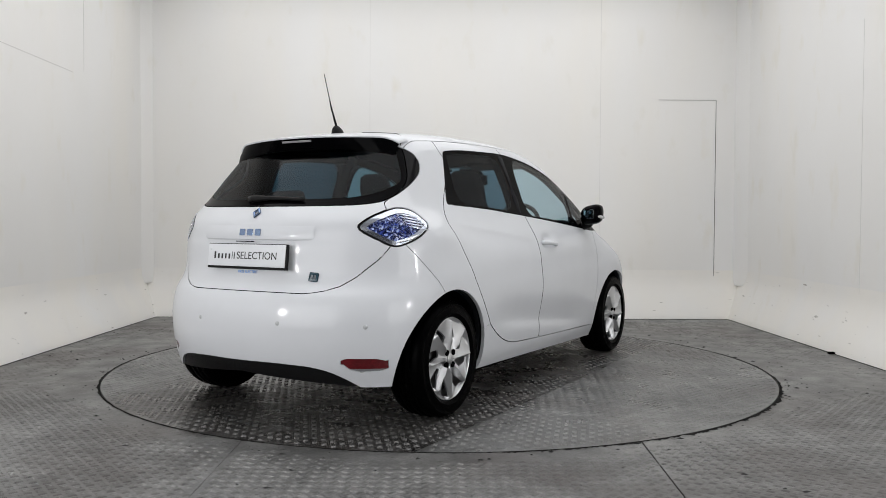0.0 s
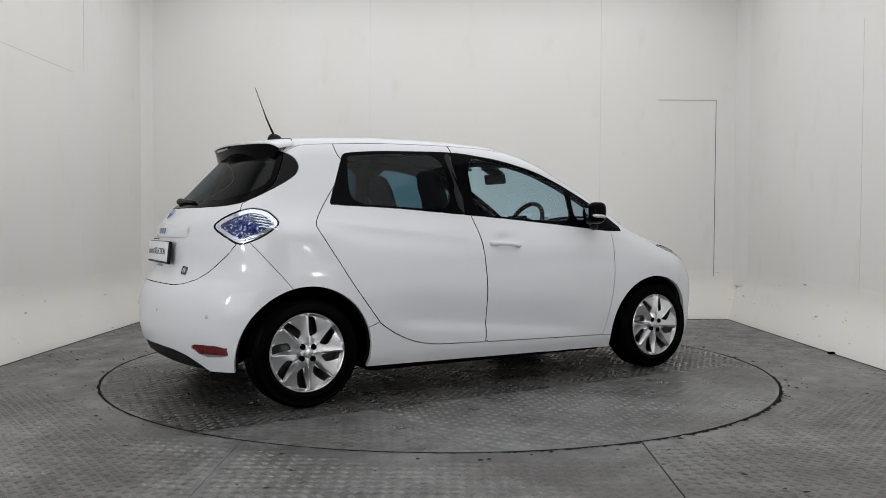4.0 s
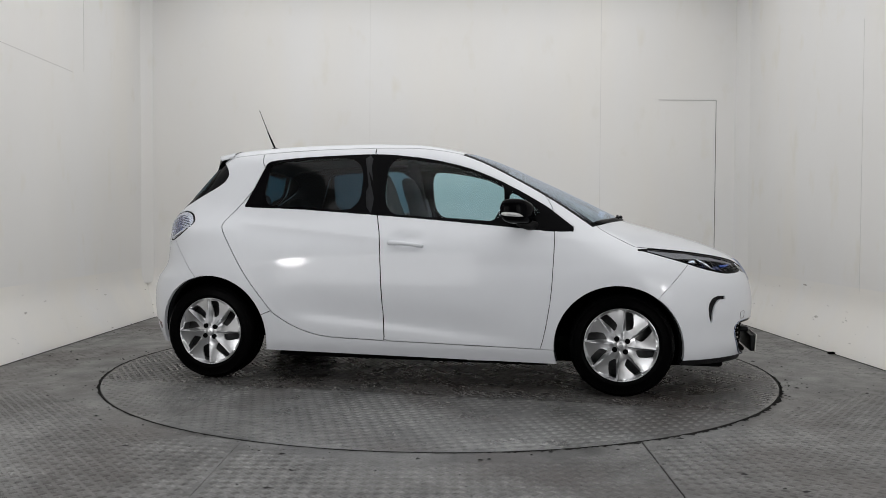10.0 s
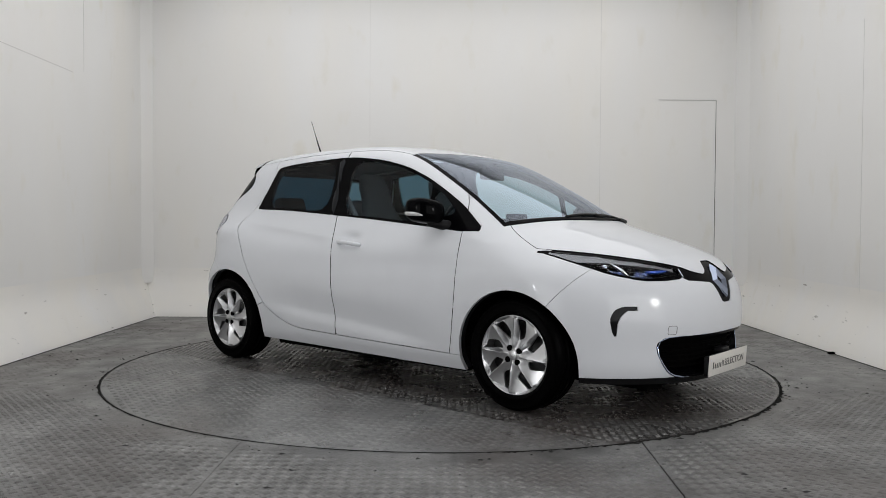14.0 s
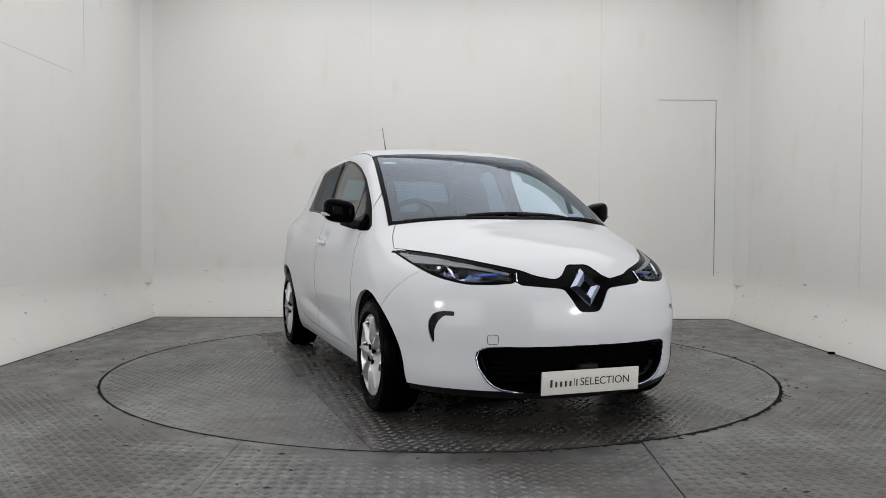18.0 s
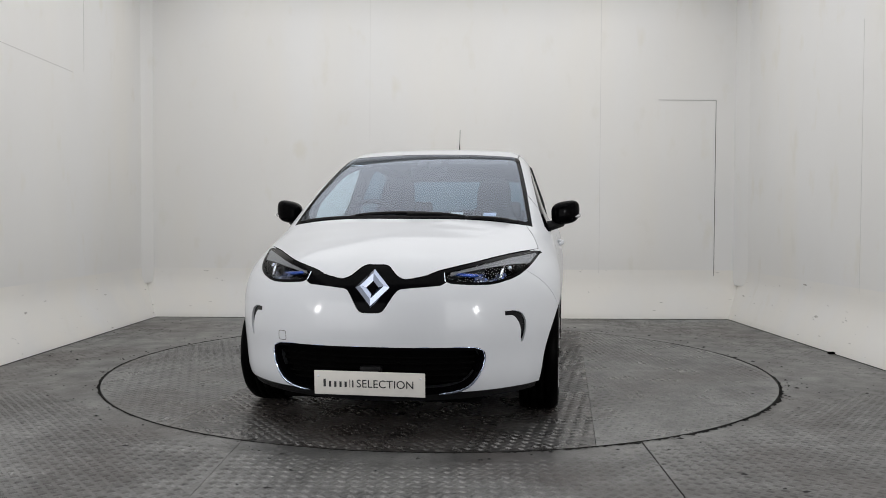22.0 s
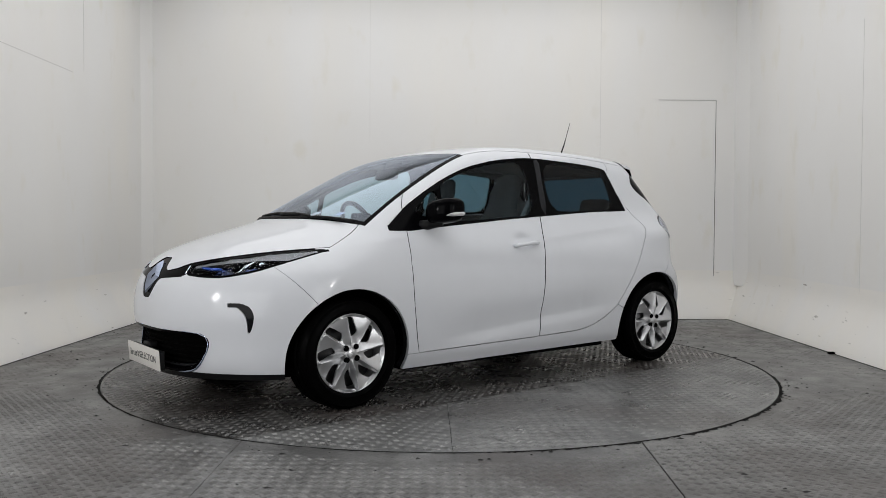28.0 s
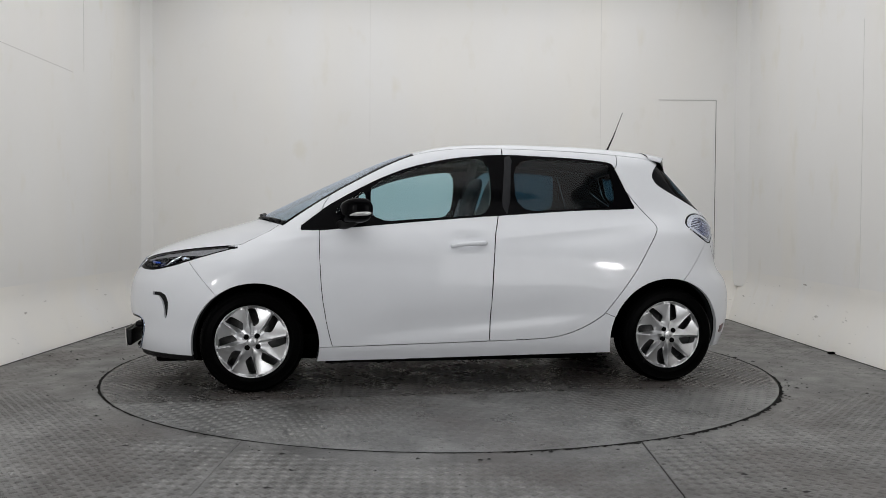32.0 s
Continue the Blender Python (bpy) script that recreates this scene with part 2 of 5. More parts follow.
def shell_grid(step=.024):
    """The left half of the body as a net of small faces: nose, top, tail and flank in one."""
    X0, X1, Y1, Z0, Z1 = -2.2, 2.35, 1.0, .08, 1.8
    nx, ny, nz = int((X1 - X0) / step), int(Y1 / step), int((Z1 - Z0) / step)
    xs, ys, zs = np.linspace(X0, X1, nx + 1), np.linspace(0, Y1, ny + 1), np.linspace(Z0, Z1, nz + 1)
    quads, pts = [], []

    def patch(g, flip):
        base, (a, b) = sum(len(p) for p in pts), g.shape[:2]
        pts.append(g.reshape(-1, 3))
        for i in range(a - 1):
            for j in range(b - 1):
                k = base + i * b + j
                q = (k, k + b, k + b + 1, k + 1)
                quads.append(q[::-1] if flip else q)
    gx, gz = np.meshgrid(xs, zs, indexing="ij")
    patch(np.stack([gx, gx * 0 + Y1, gz], -1), True)
    gx, gy = np.meshgrid(xs, ys, indexing="ij")
    patch(np.stack([gx, gy, gx * 0 + Z1], -1), False)
    gy, gz = np.meshgrid(ys, zs, indexing="ij")
    patch(np.stack([gy * 0 + X1, gy, gz], -1), False)
    patch(np.stack([gy * 0 + X0, gy, gz], -1), True)
    q = np.concatenate(pts)
    s = np.stack([np.clip(q[:, 0], -1.35, 1.45), q[:, 1] * 0, np.clip(q[:, 2], Z0, .62)], -1)
    p = on_body(s, q)
    bm = mesh_of(p, quads)
    bmesh.ops.remove_doubles(bm, verts=bm.verts, dist=1e-5)
    return bm


def cut(bm, f, where=None):
    """Cuts the net along f = 0."""
    bm.verts.index_update()
    p = np.array([v.co for v in bm.verts])
    val = f(p)
    ok = where(p) if where else np.ones(len(p), bool)
    val = np.where(np.abs(val) < 1e-6, 1e-6, val)
    fresh = set()
    for e in [e for e in bm.edges if val[e.verts[0].index] * val[e.verts[1].index] < 0 and ok[e.verts[0].index] and ok[e.verts[1].index]]:
        a, b = e.verts
        t = val[a.index] / (val[a.index] - val[b.index])
        fresh.add(bmesh.utils.edge_split(e, a, min(max(t, .004), .996))[1])
    for fc in {fc for v in fresh for fc in v.link_faces}:
        vs = [v for v in fc.verts if v in fresh]
        if len(vs) == 2:
            try:
                bmesh.utils.face_split(fc, vs[0], vs[1])
            except ValueError:
                pass


def panel(name, faces, mat, parent, label="", both=False, flip=False, gap=.0028, depth=.02, lift=0.0, gap_shade=None):
    """One panel of the body from its net: edges drawn back a little and folded inwards. both: with its mirror image, flip: the mirror image alone."""
    verts, quads, seen = [], [], {}
    for sgn in ((1, -1) if both else (-1,) if flip else (1,)):
        for fc in faces:
            row = []
            for co in fc:
                key = (round(co[0], 5), round(sgn * co[1], 5) + 0.0, round(co[2], 5))
                if key not in seen:
                    seen[key] = len(verts)
                    verts.append((co[0], sgn * co[1], co[2]))
                if not row or seen[key] != row[-1]:
                    row.append(seen[key])
            if len(set(row)) > 2:
                quads.append(row[::-1] if sgn < 0 else row)
    p = np.array(verts)
    nrm = normal_of(p)
    p = p + lift * nrm
    count = {}
    for q in quads:
        for a, b in zip(q, q[1:] + q[:1]):
            count[(a, b)] = 1
    rim = [(a, b) for a, b in count if (b, a) not in count]
    pull = np.zeros_like(p)
    for a, b in rim:
        w = np.cross((nrm[a] + nrm[b]) / 2, p[b] - p[a])    # as long as the edge, so that slivers count little
        pull[a] += w
        pull[b] += w
    ln = np.linalg.norm(pull, axis=1, keepdims=True)
    p = p + gap * pull / np.maximum(ln, 1e-9) * (ln > 1e-9)
    n0 = len(p)
    edge = sorted({i for e in rim for i in e})
    first = {v: n0 + i for i, v in enumerate(edge)}
    second = {v: n0 + len(edge) + i for i, v in enumerate(edge)}
    p = np.concatenate([p, p[edge], p[edge] - depth * nrm[edge]]) if edge else p
    out = -pull / np.maximum(ln, 1e-9)
    nn = np.concatenate([nrm, out[edge], out[edge]]) if edge else nrm
    me = bpy.data.meshes.new(name)
    me.from_pydata(p.tolist(), [], [list(q) for q in quads] + [(first[b], first[a], second[a], second[b]) for a, b in rim])
    me.polygons.foreach_set("use_smooth", [True] * len(me.polygons))
    me.normals_split_custom_set_from_vertices([tuple(v) for v in nn])
    me.materials.append(mat)
    if gap_shade:                                # the folded edge is coloured dark, painting in the shut line's shade
        me.materials.append(gap_shade)
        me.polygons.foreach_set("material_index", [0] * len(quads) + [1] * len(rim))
    ob = new(name, me)
    ob.parent = parent
    if label:
        tagged(ob, label)
    return ob


# ---- the booth ----
def wall_paint(name, scuffs):
    """Old cream gloss paint: warm and grey patches running down, faint rubbed spots, a slightly wavy sheet."""
    m = bpy.data.materials.new(name)
    m.use_nodes = True
    n, l = m.node_tree.nodes, m.node_tree.links
    b, co = n["Principled BSDF"], n.new("ShaderNodeTexCoord")

    def tex(scale, detail, stretch):
        t, mp = n.new("ShaderNodeTexNoise"), n.new("ShaderNodeMapping")
        t.inputs["Scale"].default_value, t.inputs["Detail"].default_value = scale, detail
        mp.inputs["Scale"].default_value = stretch
        l.new(co.outputs["Object"], mp.inputs[0]), l.new(mp.outputs[0], t.inputs["Vector"])
        return t.outputs["Fac"]

    def mixed(fac, lo, hi, a, c):
        rg, mx = n.new("ShaderNodeMapRange"), n.new("ShaderNodeMix")
        rg.inputs["From Min"].default_value, rg.inputs["From Max"].default_value = lo, hi
        l.new(fac, rg.inputs["Value"])
        mx.data_type = "RGBA"
        l.new(rg.outputs[0], mx.inputs["Factor"])
        for slot, col in ((6, a), (7, c)):
            if isinstance(col, tuple):
                mx.inputs[slot].default_value = (*col, 1)
            else:
                l.new(col, mx.inputs[slot])
        return mx.outputs[2]
    tint = mixed(tex(1.5, 4, (1, 1, .16)), .40, .68, (.83, .825, .815), (.84, .815, .765))
    tint = mixed(tex(.8, 3, (1, 1, .6)), .35, .7, tint, (.80, .79, .77))
    tint = mixed(tex(5, 5, (1, 1, .5)), .60, .75, tint, (.79, .77, .72))
    if scuffs:
        tint = mixed(tex(1.1, 4, (1, 1, 1)), .42, .6, tint, (.85, .825, .775))
        tint = mixed(tex(11, 6, (.55, .55, 3.2)), .695, .73, tint, (.40, .38, .35))
        tint = mixed(tex(26, 5, (.4, .4, 1.6)), .745, .77, tint, (.26, .25, .24))
    l.new(tint, b.inputs["Base Color"])
    b.inputs["Roughness"].default_value = .30
    bp = n.new("ShaderNodeBump")
    bp.inputs["Strength"].default_value, bp.inputs["Distance"].default_value = .25, .02
    l.new(tex(2.2, 3, (1, 1, .6)), bp.inputs["Height"])
    l.new(bp.outputs[0], b.inputs["Normal"])
    return m


WALL = wall_paint("booth_wall_paint", False)
SKIRT = wall_paint("booth_skirt_paint", True)
CEIL = material("ceiling_paint", (.75, .75, .74), .6, 0, 0, .03, 2)
ENTRANCE_DARK = material("dark_entrance_panel", (.05, .05, .052), .6, .2, 0, .2, 6)
GRIME = material("grime", (.012, .0115, .011), .9, 0, 0, .5, 40, .5, 90, ior=1.15)
SEAM = material("dark_seam", (.01, .01, .01), .9)
GAP_GREY = material("shaded_gap", (.09, .088, .085), .9)
FAINT = material("faint_seam", (.66, .65, .63), .5)
FAINT_DARK = material("faint_dark_seam", (.56, .54, .52), .5)
YF, SK, TOP = -6.6, .38, 3.75                       # front wall, skirt height, ceiling
TR = 2.235                                          # turntable radius


def prism(name, pts, z0, z1, mat, label, kind="structure"):
    n = len(pts)
    bm = mesh_of([(x, y, z0) for x, y in pts] + [(x, y, z1) for x, y in pts],
                 [tuple(range(n))[::-1], tuple(range(n, 2 * n))] + [(i, (i + 1) % n, n + (i + 1) % n, n + i) for i in range(n)])
    bmesh.ops.recalc_face_normals(bm, faces=bm.faces)
    return tagged(part(name, bm, mat, None, label, smooth=False), kind=kind)


def strip(name, a, b, mat, label):
    """The sloping foot of a wall from a to b (its line on the floor), leaning back to the wall's plane."""
    a, b = Vector((*a, 0)), Vector((*b, 0))
    d = (b - a).normalized()
    n = Vector((d.y, -d.x, 0))          # into the wall
    rows = [(0, -.12), (0, .0), (.022, .06), (.05, .13), (.082, .20), (.112, .27), (.138, .34), (.155, .40), (.1615, .45), (.1648, .52)]
    vs = [p + n * o + Vector((0, 0, z)) + d * (e * o) for p, e in ((a, -1), (b, 1)) for o, z in rows]
    k = len(rows)
    bm = mesh_of(vs, [(i, k + i, k + i + 1, i + 1) for i in range(k - 1)])
    bmesh.ops.recalc_face_normals(bm, faces=bm.faces)
    return tagged(part(name, bm, mat, None, label), kind="structure")


LX, RX, FY = -3.045, 3.085, 2.86                     # where the walls' feet meet the floor
tagged(prism("wall_back", [(-3.4, FY + .165), (3.4, FY + .165), (3.4, FY + .4), (-3.4, FY + .4)], SK, TOP, WALL, "cream painted metal booth back wall"))
tagged(prism("wall_left", [(LX - .165, YF), (LX - .165, FY + .165), (LX - .4, FY + .165), (LX - .4, YF)], SK, TOP, WALL, "cream painted booth side wall"))
tagged(prism("wall_right", [(RX + .165, YF), (RX + .4, YF), (RX + .4, FY + .165), (RX + .165, FY + .165)], SK, TOP, WALL, "cream painted booth side wall"))
tagged(prism("wall_front", [(-3.6, YF), (-3.6, YF - .2), (3.6, YF - .2), (3.6, YF)], 2.6, TOP, WALL, "cream painted wall over the booth's entrance"))
for x0, x1 in ((-3.6, -1.5), (1.5, 3.6)):
    prism("wall_front", [(x0, YF), (x0, YF - .2), (x1, YF - .2), (x1, YF)], -.1, 2.6, WALL, "cream painted wall beside the booth's entrance")
# Unseen dark panel, added so that the car reflects a dark opening here.
prism("door_front", [(-1.5, YF - .12), (-1.5, YF - .2), (1.5, YF - .2), (1.5, YF - .12)], -.1, 2.6, ENTRANCE_DARK, "dark grey panel closing the entrance, added out of view to darken reflections")
prism("ceiling", [(-3.6, YF - .2), (3.6, YF - .2), (3.6, FY + .5), (-3.6, FY + .5)], TOP, TOP + .1, CEIL, "white booth ceiling")
prism("trim_corner", [(-3.12, FY + .166), (-3.212, 2.90), (-3.3, 2.9), (-3.3, 3.1), (-3.12, 3.1)], SK - .02, TOP, WALL, "pale upright strip in the corner")
prism("trim_corner", [(3.186, FY + .166), (3.186, 3.1), (3.3, 3.1), (3.3, 2.765), (3.252, 2.765)], SK - .02, TOP, WALL, "pale upright strip in the corner")
strip("trim_back", (RX, FY), (LX, FY), SKIRT, "sloping pale foot of the back wall")
strip("trim_left", (LX, FY), (LX, YF), SKIRT, "sloping pale scuffed foot of the side wall")
strip("trim_right", (RX, YF), (RX, FY), SKIRT, "sloping pale scuffed foot of the side wall")


def disc_bm(r, n=192):
    bm = bmesh.new()
    bmesh.ops.create_circle(bm, cap_ends=True, radius=r, segments=n)
    return bm


def keep_side(bm, at, way, gap):
    """Cuts a flat plate along a line and keeps the side that way points to."""
    w = Vector((*way, 0)).normalized()
    bmesh.ops.bisect_plane(bm, geom=bm.verts[:] + bm.edges[:] + bm.faces[:], plane_co=Vector((*at, 0)) + w * gap, plane_no=w, clear_inner=True)
    return bm


def thicken(bm, depth=.012):
    rim = [e for e in bm.edges if e.is_boundary]
    ext = bmesh.ops.extrude_edge_only(bm, edges=rim)
    for v in [g for g in ext["geom"] if isinstance(g, bmesh.types.BMVert)]:
        v.co.z -= depth
    bmesh.ops.recalc_face_normals(bm, faces=bm.faces)
    return bm


def floor_bm(r):
    """The floor round a round opening of radius r."""
    n = 192
    ring = [(r * math.cos(2 * math.pi * i / n), r * math.sin(2 * math.pi * i / n)) for i in range(n)]
    out = []
    for x, y in ring:
        k = min(3.3 / max(abs(x), 1e-9), (3.1 if y > 0 else 6.7) / max(abs(y), 1e-9))
        out.append((x * k, y * k))
    bm = mesh_of([(x, y, 0) for x, y in ring] + [(x, y, 0) for x, y in out], [(i, n + i, n + (i + 1) % n, (i + 1) % n) for i in range(n)])
    for cx in (3.3, -3.3):
        for cy in (3.1, -6.7):
            near = sorted(bm.verts, key=lambda v: (v.co.x - cx) ** 2 + (v.co.y - cy) ** 2)[0]
            near.co = Vector((cx, cy, 0))
    return bm


def worn(x, y):
    """How much of the tread is left on the fixed floor, from nought to one."""
    r = np.hypot(x, y)
    patchy = .5 + .25 * np.sin(2.1 * x + 1.3 * y + .6) + .2 * np.sin(3.7 * y - 2.9 * x) + .15 * np.sin(7.3 * x + 5.1 * y)
    return np.clip((r - TR - .02) / .30, .3, 1) * np.clip(.6 + patchy, .45, 1.25) * np.clip((-.75 - y) / .7, .3, 1)


def rubbed(x, y):
    """The same for the turntable, where paint has filled the tread along its sides."""
    fill = np.clip((np.abs(y) - .95) / .25, 0, 1) * np.clip(.62 + .3 * np.sin(2.3 * x + 1.1 * np.sign(y)) + .25 * np.sin(5.1 * x - 3.3 * y), 0, 1)
    return 1.1 - .66 * fill


def tread(name, parent, allowed, turn, half_x, y0, y1, pitch=.041, mat=None, fade=True):
    """Five-bar tread: groups of five raised bars, every other group turned by a right angle."""
    c, s = math.cos(turn), math.sin(turn)
    n = int(7.4 / pitch)
    gi, gj = np.meshgrid(np.arange(-n, n + 1), np.arange(-n, n + 1), indexing="ij")
    gi, gj = gi.ravel(), gj.ravel()
    cx, cy = gi * pitch, gj * pitch
    X, Y = c * cx - s * cy, s * cx + c * cy
    ok = (np.abs(X) < half_x) & (Y > y0) & (Y < y1) & allowed(X, Y)
    left = (worn if fade else rubbed)(X, Y)
    ok &= left > np.random.default_rng(3).uniform(.28, .5, len(left))
    cx, cy, odd = cx[ok], cy[ok], ((gi + gj) % 2)[ok]
    s0 = pitch / .052
    k = (np.arange(5) - 2) * .0074 * s0
    bx = np.where(odd[:, None] == 0, cx[:, None] + k, cx[:, None] + 0 * k).ravel()
    by = np.where(odd[:, None] == 0, cy[:, None] + 0 * k, cy[:, None] + k).ravel()
    od = np.repeat(odd, 5)
    h = .0020 if fade else .0016
    corner = np.array([(-.0034, -.0185, -.001), (.0034, -.0185, -.001), (.0034, .0185, -.001), (-.0034, .0185, -.001), (-.0016, -.0135, h), (.0016, -.0135, h), (.0016, .0135, h), (-.0016, .0135, h)]) * np.array((s0, s0, 1))
    px = bx[:, None] + np.where(od[:, None] == 0, corner[None, :, 0], corner[None, :, 1])
    py = by[:, None] + np.where(od[:, None] == 0, corner[None, :, 1], -corner[None, :, 0])
    wx, wy = c * px - s * py, s * px + c * py
    v = np.stack([wx, wy, corner[None, :, 2] * (worn if fade else rubbed)(wx, wy)], -1).reshape(-1, 3)
    quad = np.array([(4, 5, 6, 7), (0, 1, 5, 4), (1, 2, 6, 5), (2, 3, 7, 6), (3, 0, 4, 7)])
    f = (np.arange(len(bx))[:, None, None] * 8 + quad[None]).reshape(-1, 4)
    me = bpy.data.meshes.new(name)
    me.vertices.add(len(v)), me.loops.add(f.size), me.polygons.add(len(f))
    me.vertices.foreach_set("co", v.ravel())
    me.loops.foreach_set("vertex_index", f.ravel())
    me.polygons.foreach_set("loop_start", np.arange(0, f.size, 4))
    me.update(calc_edges=True)
    # Tone follows each group's direction: how light catches the bars is painted in.
    for one_mat in mat or (TREAD, TREAD_PALE):
        me.materials.append(one_mat)
    me.polygons.foreach_set("material_index", np.repeat(od, 5).astype(np.int32))
    ob = new(name, me)
    ob.parent = parent
    return tagged(ob, "rows of raised tread bars", kind="stuff")


def floor_paint(name, base, shade, metal=.12, ior=1.5, relief=.22):
    """Worn grey floor paint on steel: broad dirt, fine grain, dark chips and pale scratches."""
    m = bpy.data.materials.new(name)
    m.use_nodes = True
    n, l = m.node_tree.nodes, m.node_tree.links
    b = n["Principled BSDF"]
    co = n.new("ShaderNodeTexCoord")
    info = n.new("ShaderNodeObjectInfo")

    def tex(scale, detail, rough=.55, stretch=None):
        t = n.new("ShaderNodeTexNoise")
        t.inputs["Scale"].default_value, t.inputs["Detail"].default_value, t.inputs["Roughness"].default_value = scale, detail, rough
        if stretch:
            mp = n.new("ShaderNodeMapping")
            mp.inputs["Scale"].default_value = stretch
            l.new(co.outputs["Object"], mp.inputs[0])
            l.new(mp.outputs[0], t.inputs["Vector"])
        else:
            l.new(co.outputs["Object"], t.inputs["Vector"])
        return t.outputs["Fac"]

    def band(src, lo, hi, a, c):
        r = n.new("ShaderNodeMapRange")
        for k, v in zip(("From Min", "From Max", "To Min", "To Max"), (lo, hi, a, c)):
            r.inputs[k].default_value = v
        l.new(src, r.inputs["Value"])
        return r.outputs[0]

    def times(a, c):
        k = n.new("ShaderNodeMath")
        k.operation = "MULTIPLY"
        l.new(a, k.inputs[0]), l.new(c, k.inputs[1])
        return k.outputs[0]
    broad = band(tex(1.3, 5), .34, .66, .66, 1.26)
    patch = band(tex(7, 6, .65), .36, .62, .68, 1.16)
    grain = band(tex(70, 4, .7), .32, .68, .62, 1.34)
    chips = band(tex(24, 4, .62), .64, .675, 1, .2)
    scuff = band(tex(16, 5, .6, (1, .22, 1)), .64, .70, 1, .4)
    own = band(info.outputs["Random"], 0, 1, .95, 1.05)
    tone = times(times(times(broad, patch), times(grain, own)), times(chips, scuff))
    v = n.new("ShaderNodeVectorMath")
    v.operation = "SCALE"
    v.inputs[0].default_value = base
    l.new(tone, v.inputs["Scale"])
    soil = n.new("ShaderNodeMix")
    soil.data_type = "RGBA"
    l.new(band(tex(.85, 6, .6), .47, .62, 0, .7), soil.inputs["Factor"])
    l.new(v.outputs[0], soil.inputs[6])
    soil.inputs[7].default_value = (.060, .050, .046, 1)
    l.new(soil.outputs[2], b.inputs["Base Color"])
    b.inputs["Metallic"].default_value, b.inputs["IOR"].default_value = metal, ior
    l.new(band(tex(5, 5), .3, .7, shade - .08, shade + .12), b.inputs["Roughness"])
    bp = n.new("ShaderNodeBump")
    bp.inputs["Strength"].default_value, bp.inputs["Distance"].default_value = relief, .004
    l.new(tex(60, 5, .6), bp.inputs["Height"])
    l.new(bp.outputs[0], b.inputs["Normal"])
    return m


PAINTED = floor_paint("worn_grey_floor_paint", (.155, .154, .151), .36, .3, 1.7)
# Bar paints come in lit and shaded tones, besides their dirt and wear.
TREAD = floor_paint("dirty_shaded_tread_bars", (.112, .110, .107), .38, .3, 1.6)
TREAD_PALE = floor_paint("rubbed_lit_tread_bars", (.165, .163, .159), .34, .35, 1.7)
# A darker middle plate; its low colour also holds some of the car's shade.
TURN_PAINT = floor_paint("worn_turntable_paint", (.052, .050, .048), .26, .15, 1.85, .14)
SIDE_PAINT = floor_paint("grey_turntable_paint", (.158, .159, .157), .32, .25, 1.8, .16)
SIDE_BARS = floor_paint("painted_lit_turntable_bars", (.178, .177, .173), .30, .3, 1.8, .14)
SIDE_SHADED = floor_paint("painted_shaded_bars", (.132, .131, .128), .32, .3, 1.8, .14)
TURN_BARS = floor_paint("rubbed_lit_turntable_bars", (.085, .082, .079), .26, .2, 1.9, .14)
TURN_SHADED = floor_paint("shaded_turntable_bars", (.062, .060, .058), .28, .2, 1.9, .14)
floor = tagged(prism("floor", [(-3.3, -6.7), (3.3, -6.7), (3.3, 3.1), (-3.3, 3.1)], -.2, -.03, SEAM, "worn grey painted steel tread plate floor"))
G = .0034
LFT, RGT = ((-2.2, -.35), (-3.0, -1.5)), ((1.95, -1.05), (3.2, -2.2))
nL, nR = (1.15, -.80), (-1.15, -1.25)      # towards the front plates
cuts = {"front_mid": [((-.908, 0), (1, 0)), ((.930, -2.02), (-1, .041)), ((0, -1.5), (0, -1))],
        "front_left": [((-.908, 0), (-1, 0)), (LFT[0], nL), ((0, 0), (0, -1))],
        "front_right": [((.930, -2.02), (1, -.041)), (RGT[0], nR), ((0, 0), (0, -1))],
        "side_left": [((0, 0), (-1, 0)), (LFT[0], (-nL[0], -nL[1]))],
        "side_right": [((0, 0), (1, 0)), (RGT[0], (-nR[0], -nR[1]))]}
for key, lines in cuts.items():
    bm = floor_bm(TR + .011)
    for at, way in lines:
        keep_side(bm, at, way, 0 if at in ((0, 0), (0, -1.5)) else G if at[0] > 0 else .0012)
    part("floor_plate", thicken(bm), PAINTED, floor, smooth=False)
ring_gap = lambda X, Y: (np.hypot(X, Y) > TR + .03) & (np.abs(X + .908) > .015 * (Y < -1.9)) & (np.abs(X - .93 - .041 * (Y + 2.02)) > .015 * (Y < -1.9))
tread("tread_relief", floor, lambda X, Y: ring_gap(X, Y) & ((X < -.908) | (Y > -1.0)) & (X < 1.2), radians(38), 3.04, -6.5, 2.84)
tread("tread_relief", floor, lambda X, Y: ring_gap(X, Y) & (np.abs(X) < .92) & (Y < -1.8), radians(45), 3.04, -6.5, 0)
tread("tread_relief", floor, lambda X, Y: ring_gap(X, Y) & (X > .93) & ((Y < -.6) | (X > 1.2)), radians(52), 3.08, -6.5, 2.84, mat=(TREAD_PALE, TREAD))

